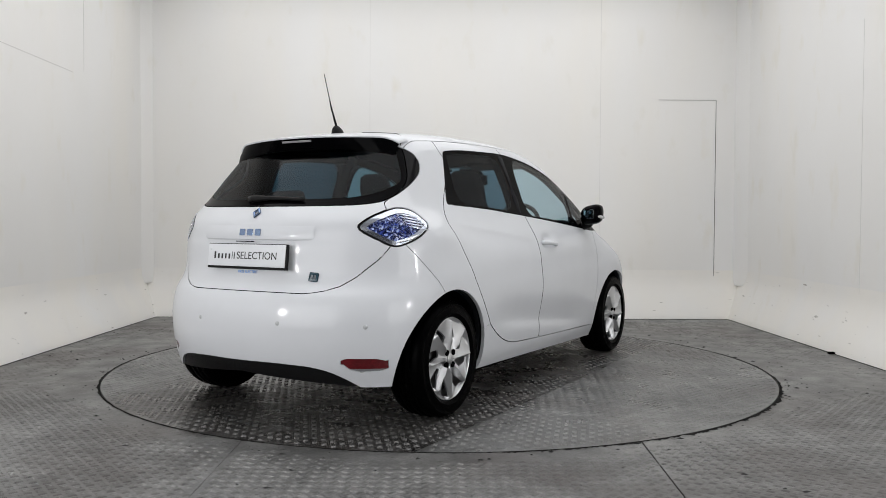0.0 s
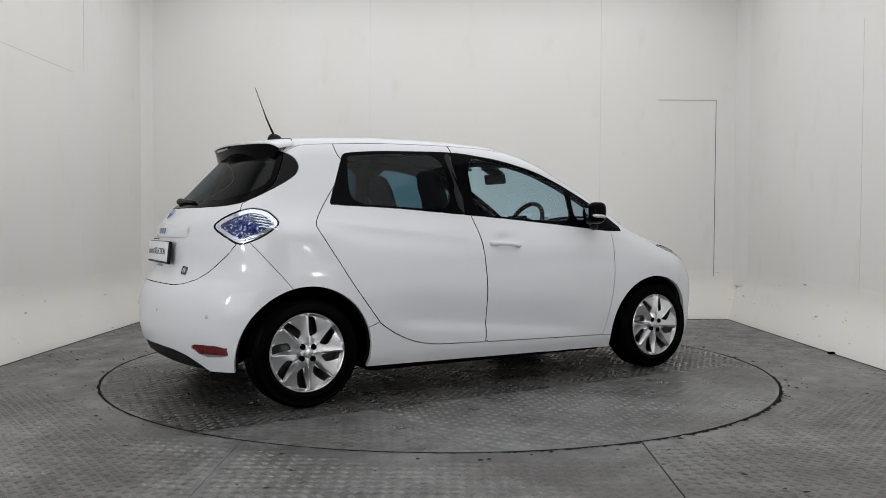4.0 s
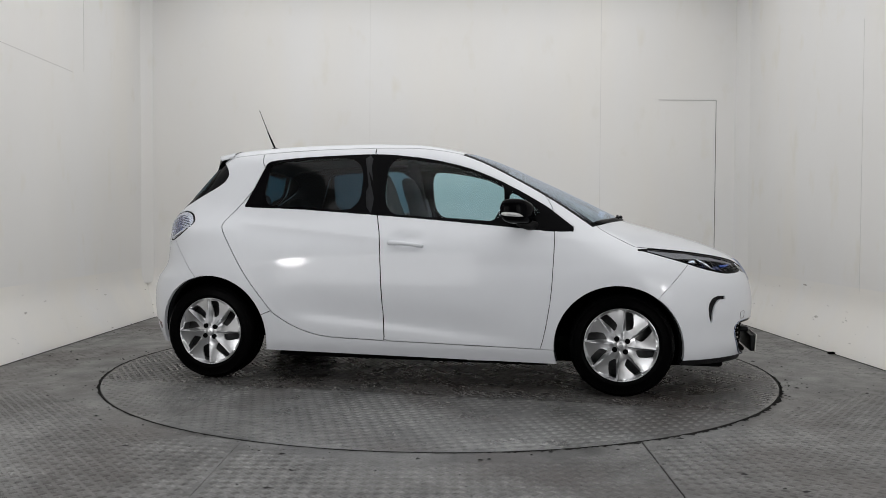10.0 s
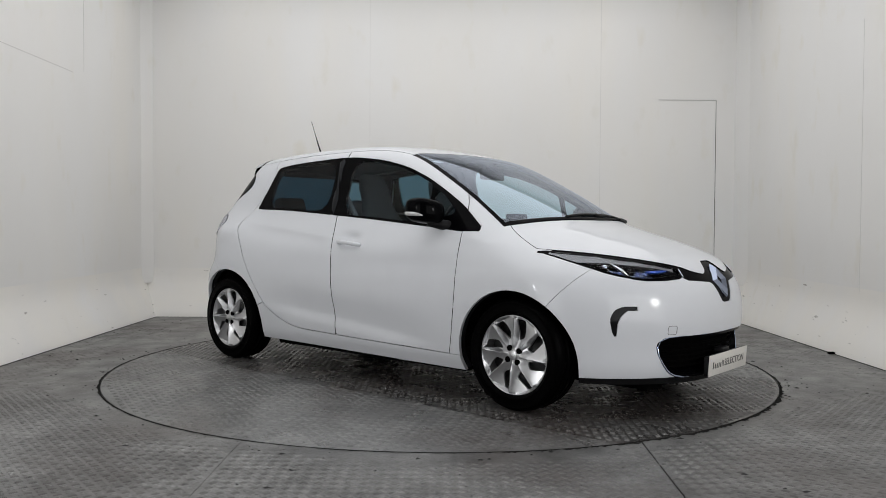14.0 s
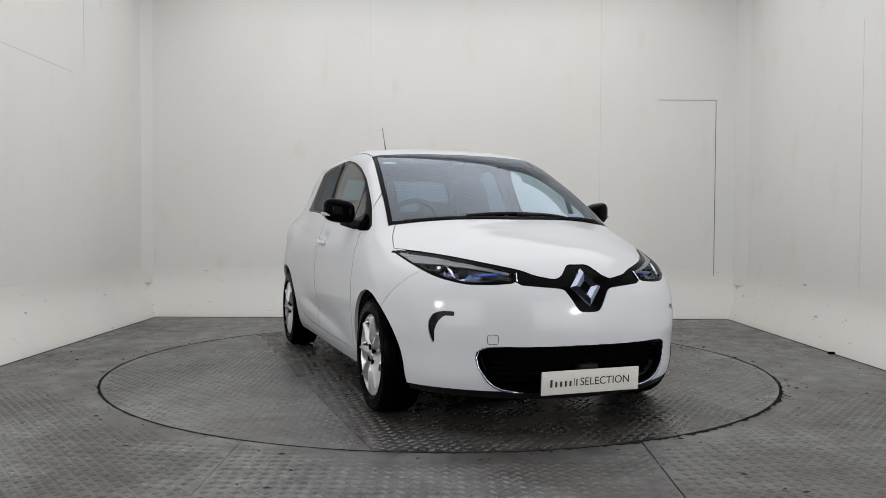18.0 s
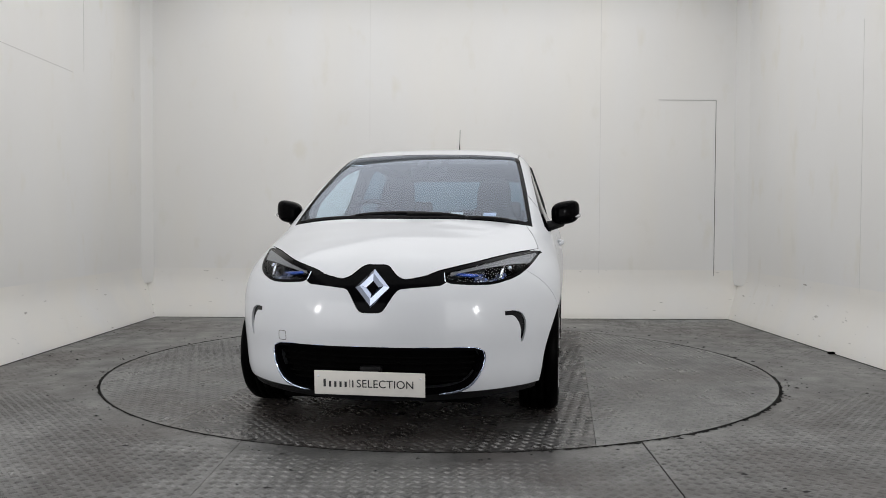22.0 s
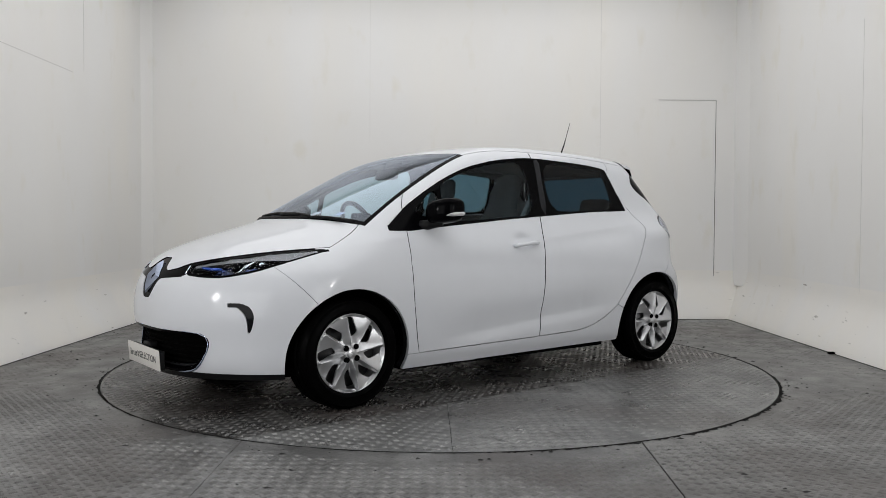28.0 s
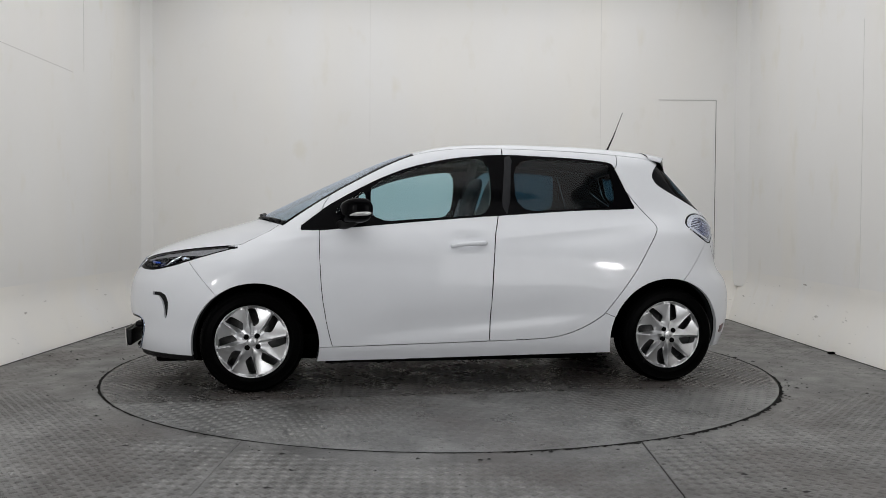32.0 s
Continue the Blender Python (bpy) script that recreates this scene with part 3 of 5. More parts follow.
turntable = tagged(new("turntable"), "round grey worn steel tread plate turntable set in the floor", "turntable")
for lines, turn in (([((0, 1.02), (0, -1)), ((0, -1.04), (0, 1))], 40),
                    ([((0, 1.02), (0, 1)), ((.745, 1.02), (-.80, .60))], 12), ([((0, 1.02), (0, 1)), ((.745, 1.02), (.80, -.60))], 75),
                    ([((0, -1.04), (0, -1)), ((-1.0, 0), (1, 0))], 70), ([((0, -1.04), (0, -1)), ((-1.0, 0), (-1, 0))], 20)):
    bm = disc_bm(TR)
    for at, way in lines:
        keep_side(bm, at, way, .0016)
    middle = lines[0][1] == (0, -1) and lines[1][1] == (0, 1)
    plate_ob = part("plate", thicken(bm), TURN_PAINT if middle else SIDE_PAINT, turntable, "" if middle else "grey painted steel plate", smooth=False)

    def on_plate(X, Y, lines=lines):
        ok = np.hypot(X, Y) < TR - .022
        for (ax, ay), (wx, wy) in lines:
            ok &= ((X - ax) * wx + (Y - ay) * wy) / math.hypot(wx, wy) > .012
        return ok
    tread("tread_relief", plate_ob, on_plate, radians(turn), 2.3, -2.3, 2.3, mat=(TURN_BARS, TURN_SHADED) if middle else (SIDE_BARS, SIDE_SHADED), fade=False)
part("drum", ring_bm([(.0, -.016), (TR - .02, -.016), (TR - .02, -.03), (.0, -.03)], 96, "z"), SEAM, turntable)

# dark line at the walls' feet, grit on the floor
for nm, sz, at in (("trim_foot", (.010, 9.4, .004), (LX - .002, -1.85, .002)), ("trim_foot", (.010, 9.4, .004), (RX + .002, -1.85, .002)), ("trim_foot", (6.12, .010, .004), (.02, FY + .002, .002))):
    tagged(part(nm, box_bm(*sz, at), SEAM, None, "thin dark line along the wall's foot", smooth=False), kind="structure")
rng = random.Random(5)
flakes, quads = [], []
for _ in range(520):
    gx, gy = rng.uniform(-3.0, 3.0), rng.uniform(-3.1, 2.7)
    if rng.random() < .35:
        ga, gr = rng.uniform(0, 2 * math.pi), TR + .03 + abs(rng.gauss(0, .12))
        gx, gy = gr * math.cos(ga), gr * math.sin(ga)
    if math.hypot(gx, gy) < TR + .03:
        continue
    s = rng.choice((.002, .003, .003, .004, .005, .006, .010))
    n0, k = len(flakes), rng.randint(4, 6)
    for i in range(k):
        a = 2 * math.pi * i / k
        q = s * rng.uniform(.6, 1.2)
        flakes.append((gx + q * 1.9 * math.cos(a), gy + q * math.sin(a), .001))
    flakes.append((gx, gy, .003 + s * .35))
    quads += [(n0 + i, n0 + (i + 1) % k, n0 + k) for i in range(k)]
tagged(part("grit", mesh_of(flakes, quads), SEAM, None, "dark specks of grit scattered on the floor", smooth=False), kind="stuff")

# soot and crumbs packed along the turntable's edge
ring_v, ring_f, nn = [], [], 2200
wid = 0
for i in range(nn):
    a = 2 * math.pi * i / nn
    heavy = .30 + .45 * max(0, math.sin(a * 2 + 3.6)) * max(0, math.sin(a * 5 + 1)) ** .5 + .45 * math.exp(-((a - 5.62) / .30) ** 2)
    wid = .72 * wid + .28 * .085 * rng.random() ** 4 * heavy
    for rr in (TR + .006, TR + .0112 + wid):
        ring_v.append((rr * math.cos(a), rr * math.sin(a), .0014))
ring_f = [(2 * i, 2 * i + 1, (2 * i + 3) % (2 * nn), (2 * i + 2) % (2 * nn)) for i in range(nn)]
tagged(part("edge_grime", mesh_of(ring_v, ring_f), GRIME, None, "black ragged grime along the turntable's edge", smooth=False), kind="stuff")

# seams and the flush door in the walls
BW, LW, RW = FY + .165, LX - .165, RX + .165


def wall_line(name, size, at, mat, label):
    return tagged(part(name, box_bm(*size, at), mat, None, label, smooth=False), kind="structure")


wall_line("trim_door_edge", (.62, .004, .004), (2.665, BW - .001, 2.365), GAP_GREY, "thin dark gap over a flush door")
wall_line("trim_door_edge", (.005, .004, 1.98), (2.975, BW - .001, 1.375), GAP_GREY, "thin dark gap beside a flush door")
wall_line("trim_seam", (.003, .003, 1.7), (-.775, BW - .0005, 2.75), FAINT, "faint upright panel seam")
wall_line("trim_seam", (.003, .003, 3.2), (1.722, BW - .0005, 2.0), FAINT, "faint upright panel seam")
wall_line("trim_seam", (.003, 1.25, .003), (LW + .0005, .70, 2.311), FAINT_DARK, "faint level panel seam")
wall_line("trim_seam", (.003, .003, .8), (LW + .0005, 1.54, 2.75), FAINT, "faint upright panel seam")
wall_line("trim_seam", (.003, .003, 2.2), (RW - .0005, .50, 1.5), FAINT, "faint upright panel seam")
scrap = new("floor_debris")
scrap.location = (RX - .02, .55, 0)
tagged(scrap, "small black rubber scrap lying on the floor by the wall", "debris")
part("scrap", merge(box_bm(.05, .03, .018, (0, 0, .009), .004), box_bm(.03, .03, .012, (.01, .02, .006), .003)), RUBBER, scrap)

area_lamp("ceiling_lamp", look((0, -.4, TOP - .05), (0, -.4, 0)), 5.6, 6.0, 123, (.985, .988, 1))
# Unseen fill panels, added to brighten the car's flanks and the low back wall.
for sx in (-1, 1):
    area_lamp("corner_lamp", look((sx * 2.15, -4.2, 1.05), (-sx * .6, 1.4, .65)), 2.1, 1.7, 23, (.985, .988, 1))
area_lamp("side_lamp", look((2.95, -4.15, 1.28), (0, 0, .8)), .34, .55, 13, (.985, .988, 1))
area_lamp("side_lamp", look((-2.95, -3.75, 1.32), (0, 0, .8)), .34, .55, 13, (.985, .988, 1))


# ---- the car ----
car = tagged(new("car"), "white five-door electric hatchback with black mirrors and alloy wheels", "car")
ABS = np.abs

# outlines in side view (x, z), front view (|y|, z) and across the tail lamp (s, z)
DLO = inside(chain([(-1.115, 1.105), (-1.09, 1.165), (-1.0, 1.39), (-.97, 1.408), (-.78, 1.428), (-.35, 1.445), (-.176, 1.443), (.094, 1.412), (.344, 1.355), (.54, 1.277),
                    (.70, 1.195), (.874, 1.094), (1.045, .962), (.91, .958), (.66, .984), (.107, 1.033), (-.21, 1.056), (-.71, 1.092), (-1.08, 1.105)], 1))
REAR_GLASS = inside(chain([(-1.345, 1.41), (-1.285, 1.37), (-1.262, 1.315), (-1.30, 1.255), (-1.56, 1.115), (-1.68, 1.085), (-2.0, 1.08), (-2.0, 1.43), (-1.4, 1.43)], 2))
TAIL_LAMP = inside(chain([(-.20, .975), (-.13, 1.03), (.01, 1.085), (.11, 1.07), (.195, .995), (.11, .925), (-.01, .878), (-.07, .90)], 2))
HEAD_LAMP = inside(chain([(.765, .868), (.60, .842), (.44, .806), (.31, .774), (.335, .722), (.45, .712), (.55, .712), (.65, .742), (.71, .79)], 1))
GRILLE_BAR = inside(chain([(.33, .776), (.19, .743), (.124, .735), (.110, .748), (.066, .790), (.050, .797), (-.06, .797), (-.06, .587), (.036, .587), (.056, .594), (.068, .612), (.110, .682), (.128, .696), (.20, .703), (.34, .714)], 1))
LOW_GRILLE = inside(chain([(-.6, .43), (.42, .429), (.490, .423), (.522, .394), (.514, .338), (.47, .262), (.40, .220), (.3, .206), (.2, .204), (-.6, .2)], 2))
CLAW = inside(chain([(.596, .575), (.650, .586), (.684, .568), (.700, .522), (.693, .466), (.680, .428), (.674, .434), (.677, .49), (.666, .532), (.645, .562), (.622, .572)], 2))
R_DOOR = inside(chain([(-1.03, 1.80), (-1.045, 1.42), (-.985, 1.335), (-1.05, 1.245), (-1.145, 1.115), (-1.225, 1.01), (-1.232, .975), (-1.15, .84), (-1.04, .665), (-.88, .458),
                       (-.79, .352), (-.70, .285), (-.58, .2), (-.126, .14), (-.144, .643), (-.165, .92), (-.2, 1.05), (-.255, 1.44), (-.30, 1.80)], 2))
F_DOOR = inside(chain([(-.30, 1.80), (-.255, 1.44), (-.2, 1.05), (-.165, .92), (-.144, .643), (-.126, .14), (.79, .14), (.853, .346), (.893, .585), (.905, .823),
                       (.907, .95), (.893, 1.10), (.8, 1.22), (.55, 1.38), (.35, 1.80)], 2))
HATCH = inside(chain([(-.4, .648), (.3, .652), (.44, .665), (.54, .70), (.70, .86), (.72, .98), (.66, 1.06), (.62, 1.11), (.75, 1.35), (.6, 1.45), (-.4, 1.48)], 1))
F_GLASS = inside(chain([(-.158, 1.06), (-.163, 1.428), (.094, 1.398), (.34, 1.342), (.53, 1.266), (.592, 1.235), (.592, 1.005), (.107, 1.046)], 2))
Q_GLASS = inside(chain([(.622, 1.212), (.70, 1.168), (.812, 1.080), (.80, 1.055), (.622, 1.02)], 2))
R_GLASS = inside(chain([(-.318, 1.078), (-.325, 1.430), (-.76, 1.413), (-.955, 1.396), (-.972, 1.375), (-.992, 1.113), (-.70, 1.103)], 2))
REFLECTOR = inside(chain([(.535, .352), (.735, .350), (.735, .292), (.60, .284)], 1))
BONNET = inside(chain([(-.5, 2.3), (-.5, 1.05), (.60, 1.05), (.655, 1.12), (.705, 1.22), (.738, 1.345), (.752, 1.475), (.8, 2.3)], 2))
gate_line = curve((1.0, -1.64), (1.06, -1.63), (1.10, -1.61), (1.135, -1.53), (1.2, -1.435), (1.32, -1.362), (1.41, -1.325), (1.6, -1.27))
gate_side = lambda p: p[:, 0] - gate_line(p[:, 2])
side = lambda f: lambda p: f(p[:, 0], p[:, 2])
face = lambda f: lambda p: f(ABS(p[:, 1]), p[:, 2])
lamp_way = lambda p: .835 * (p[:, 0] + 1.59) + .55 * (ABS(p[:, 1]) - .70)
tail = lambda p: TAIL_LAMP(lamp_way(p), p[:, 2])
rear_arch = lambda p: np.hypot(p[:, 0] + 1.29, p[:, 2] - .285) - .375
front_arch = lambda p: np.hypot(p[:, 0] - 1.278, p[:, 2] - .275) - .372
hem = lambda p: p[:, 2] - np.where(ABS(p[:, 0]) < 1.2, .178 - .012 * p[:, 0], np.where(p[:, 0] > 0, .165 + .02 * ABS(p[:, 1]), .207 + .045 * np.clip(1 - ABS(p[:, 1]) / .6, 0, 1)))
cowl = lambda p: (p[:, 0] + .40 * p[:, 1] ** 2) - 1.318
header_edge = lambda p: (p[:, 0] + .10 * p[:, 1] ** 2) - .345
pillar = lambda p: ABS(p[:, 1]) - (.568 + .135 * np.clip((p[:, 0] - .3) / .85, 0, 1.2))
pillar_in = lambda p: pillar(p) + .026
bumper_line = lambda p: p[:, 0] - 1.655 - .9 * (p[:, 2] - .75)
rear_line = lambda p: p[:, 0] + 1.55 + .82 * (p[:, 2] - .85)
roof_edge = lambda p: ABS(p[:, 1]) - .565
door_hem = lambda p: p[:, 2] - np.where(p[:, 0] < -.13, .279 + .018 * np.clip((-.13 - p[:, 0]) / .6, 0, 1) + .125 * np.clip((-.42 - p[:, 0]) / .42, 0, 1.2) ** 2.4, .279 - .021 * (p[:, 0] + .13))
sill_rear = lambda p: p[:, 2] - .447 - .42 * (p[:, 0] + .873)
bonnet_top = curve((0, .803), (.055, .799), (.115, .750), (.154, .737), (.31, .781), (.44, .812), (.6, .849), (.76, .872), (1, .9))
bonnet_front = lambda p: p[:, 2] - bonnet_top(ABS(p[:, 1]))
valance_line = curve((0, .318), (.30, .314), (.43, .302), (.50, .282), (.56, .248), (.61, .21), (.66, .18), (1, .1))
low_valance = lambda p: p[:, 2] - np.where(p[:, 0] < 0, valance_line(ABS(p[:, 1])), .214)
FRONT = lambda p: p[:, 0] > 1.3
BACK = lambda p: p[:, 0] < -1.2
SCR = lambda p: (p[:, 0] > .2) & (p[:, 0] < 1.4) & (p[:, 2] > .98)

net = shell_grid(.0185)
cut(net, hem)
for f, w in ((rear_arch, BACK), (rear_arch, lambda p: (p[:, 0] < -.8) & (ABS(p[:, 1]) > .6)), (front_arch, lambda p: (p[:, 0] > .8) & (p[:, 0] < 1.8) & (ABS(p[:, 1]) > .6)),
             (side(DLO), lambda p: ABS(p[:, 1]) > .5), (side(R_DOOR), lambda p: ABS(p[:, 1]) > .5), (side(F_DOOR), lambda p: (ABS(p[:, 1]) > .5) & (p[:, 0] > -.05)),
             (roof_edge, lambda p: (p[:, 2] > 1.2) & (p[:, 0] < .6) & (p[:, 0] > -1.7)), (door_hem, lambda p: (p[:, 2] < .6) & (p[:, 0] > -.90) & (p[:, 0] < 1.1)), (sill_rear, lambda p: (p[:, 2] < .6) & (p[:, 0] > -1.1) & (p[:, 0] < -.80) & (ABS(p[:, 1]) > .6)),
             (face(HEAD_LAMP), FRONT), (face(GRILLE_BAR), FRONT), (face(LOW_GRILLE), FRONT), (face(CLAW), FRONT), (bumper_line, lambda p: FRONT(p) & (ABS(p[:, 1]) > .5)),
             (lambda p: BONNET(ABS(p[:, 1]), p[:, 0]), lambda p: (p[:, 0] > 1.0) & (p[:, 2] > .8)), (bonnet_front, lambda p: FRONT(p) & (p[:, 2] > .68)),
             (cowl, SCR), (header_edge, SCR), (pillar, SCR), (pillar_in, SCR),
             (side(F_GLASS), lambda p: ABS(p[:, 1]) > .5), (side(Q_GLASS), lambda p: ABS(p[:, 1]) > .5), (side(R_GLASS), lambda p: ABS(p[:, 1]) > .5),
             (side(REAR_GLASS), BACK), (tail, BACK), (lambda p: tail(p) + .008, BACK), (lambda p: tail(p) + .029, BACK), (face(REFLECTOR), BACK), (lambda p: p[:, 2] - .300, lambda p: BACK(p) & (p[:, 2] < .4) & (ABS(p[:, 1]) > .5)),
             (lambda p: face(HEAD_LAMP)(p) + .012, FRONT), (lambda p: face(LOW_GRILLE)(p) + .014, FRONT), (lambda p: side(REAR_GLASS)(p) + .035, BACK), (lambda p: gate_side(p) + .03, lambda p: BACK(p) & (p[:, 2] > 1.07)), (gate_side, lambda p: BACK(p) & (p[:, 2] > 1.07)),
             (lambda p: header_edge(p) - .012, SCR), (lambda p: cowl(p) + .03, SCR), (face(HATCH), BACK), (rear_line, lambda p: BACK(p) & (p[:, 2] < 1.0)), (low_valance, lambda p: ABS(p[:, 0]) > 1.6)):
    cut(net, f, w)

mid = np.array([f.calc_center_median() for f in net.faces])
val = lambda f: f(mid)
x, y, z = mid[:, 0], ABS(mid[:, 1]), mid[:, 2]
kind = np.full(len(mid), "quarter_panel", dtype=object)
in_front, in_back = x > 1.3, x < -1.2
kind[(x > .25) & (z > .9)] = "pillar_panel"
kind[(y < .565) & (z > 1.2) & (x < .6) & (x > -1.3)] = "roof"
kind[(x < -1.0) & (z > 1.3) & (y < .565)] = "roof"
flank = (y > .5)
kind[flank & (x > .8) & (x < 1.75) & (z < 1.15)] = "fender"
kind[flank & (val(side(F_DOOR)) < 0) & ((y > .565) | (z < 1.2))] = "front_door"
kind[flank & (val(side(R_DOOR)) < 0) & ((y > .565) | (z < 1.2))] = "rear_door"
kind[(val(door_hem) < 0) & (x > -.86) & (x < 1.1)] = "sill"
kind[(val(sill_rear) < 0) & (x < -.60) & (x > -1.1) & (z < .5) & (val(side(R_DOOR)) > 0)] = "sill"
kind[(val(lambda p: BONNET(ABS(p[:, 1]), p[:, 0])) < 0) & (val(cowl) > 0) & (val(bonnet_front) > 0) & (z > .7)] = "bonnet"
kind[in_front & (val(bumper_line) > 0) & (val(bonnet_front) < 0)] = "front_bumper"
kind[in_front & (x > 1.62) & (val(bonnet_front) < 0) & (z < .9) & (y < .5)] = "front_bumper"
kind[in_back & (val(rear_line) < 0) & (z < .95)] = "rear_bumper"
kind[in_back & (val(face(HATCH)) < 0) & (x < -1.42)] = "tailgate"
kind[in_back & (x < -1.5) & (z < .66) & (y < .75)] = "rear_bumper"
kind[in_back & (val(low_valance) < 0) & (y < .72) & (x < -1.5)] = "rear_valance"
kind[in_front & (x > 1.6) & (val(low_valance) < 0)] = "front_lip"
kind[flank & (val(side(DLO)) < 0)] = "window_surround"
kind[flank & (val(side(F_GLASS)) < 0)] = "front_pane"
kind[flank & (val(side(Q_GLASS)) < 0)] = "quarter_pane"
kind[flank & (val(side(R_GLASS)) < 0)] = "rear_pane"
kind[in_back & (val(face(REFLECTOR)) < 0) & (z < .4)] = "reflector"
kind[(kind == "reflector") & (z < .300)] = "reflector_low"
scr = (val(cowl) < 0) & (val(header_edge) > 0) & (val(pillar) < 0) & (z > .95) & (x > .2)
kind[scr] = "screen_border"
kind[scr & (val(pillar_in) < 0) & (val(lambda p: header_edge(p) - .012) > 0) & (val(lambda p: cowl(p) + .03) < 0)] = "windscreen"
kind[in_back & (val(side(REAR_GLASS)) < 0)] = "rear_border"
kind[in_back & (val(side(REAR_GLASS)) < -.035) & (val(gate_side) < -.03)] = "rear_window"
kind[in_back & (val(side(REAR_GLASS)) < 0) & (val(gate_side) > 0) & (z > 1.07)] = "corner_glass"
kind[(kind == "tailgate") & (z > 1.13) & (y > .5)] = "corner_glass"
kind[(kind == "quarter_panel") & (x > -.5)] = "sill"
kind[in_back & (val(tail) < 0) & (z > .8)] = "lamp_gasket"
kind[in_back & (val(tail) < -.008) & (z > .8)] = "lamp_ring"
kind[in_back & (val(tail) < -.029) & (z > .8)] = "lamp_core"
kind[in_front & (val(face(HEAD_LAMP)) < 0)] = "head_lamp"
kind[in_front & (val(face(HEAD_LAMP)) < -.012)] = "head_lens"
kind[in_front & (val(face(GRILLE_BAR)) < 0) & (kind != "head_lamp") & (kind != "head_lens")] = "grille_bar"
kind[in_front & (x > 1.44) & (y < .765) & (val(bonnet_front) < 0) & (val(bonnet_front) > -.016) & (kind != "head_lamp") & (kind != "head_lens")] = "grille_bar"
kind[in_front & (val(face(LOW_GRILLE)) < 0) & (x > 1.7)] = "grille_frame"
kind[in_front & (val(face(LOW_GRILLE)) < -.014) & (x > 1.7)] = "low_grille"
kind[in_front & (val(face(CLAW)) < 0) & (x > 1.6)] = "claw"
kind[(val(hem) < 0) | ((val(rear_arch) < 0) & flank) | ((val(front_arch) < 0) & flank)] = "open"
groups = {}
for fc, k in zip(net.faces, kind):
    groups.setdefault(k, []).append([tuple(v.co) for v in fc.verts])
net.free()

both = lambda name, key, mat, label="", parent=car, **kw: panel(name, groups[key], mat, parent, label, both=True, **kw)
roof = both("roof", "roof", WHITE)
bonnet = both("bonnet", "bonnet", WHITE, gap=.003, gap_shade=DARK)
front_bumper = both("front_bumper", "front_bumper", WHITE, gap=.0015)
tailgate = both("tailgate", "tailgate", WHITE, gap=.0034, gap_shade=DARK)
rear_bumper = both("rear_bumper", "rear_bumper", WHITE, gap=.0015)
both("rear_valance", "rear_valance", BLACK_TRIM, "black plastic lower valance", rear_bumper, lift=-.012, gap=0)
both("front_lip", "front_lip", BLACK_TRIM, "black plastic front lip", front_bumper, lift=-.012, gap=0)
grille_bar = both("grille_bar", "grille_bar", BLACK_GLOSS, "black gloss grille bar", lift=-.004, gap=0)
low_grille = both("air_intake", "low_grille", DARK, "black lower air intake with dark slats", front_bumper, lift=-.07, gap=0)
both("intake_frame", "grille_frame", BLACK_GLOSS, "black gloss intake surround", front_bumper, gap=0, depth=.07, lift=-.003)
windscreen = both("windscreen", "windscreen", SCREEN, "clear windscreen glass", gap=0, depth=.004)
both("screen_border", "screen_border", BLACK_GLOSS, "black windscreen border", windscreen, gap=.001)
rear_window = both("rear_window", "rear_window", TINT_DARK, "dark tinted rear window", tailgate, gap=0, depth=.004)
both("glass_border", "rear_border", BLACK_GLOSS, "black gloss rear glass border", tailgate, gap=.003, gap_shade=DARK)
doors = {}
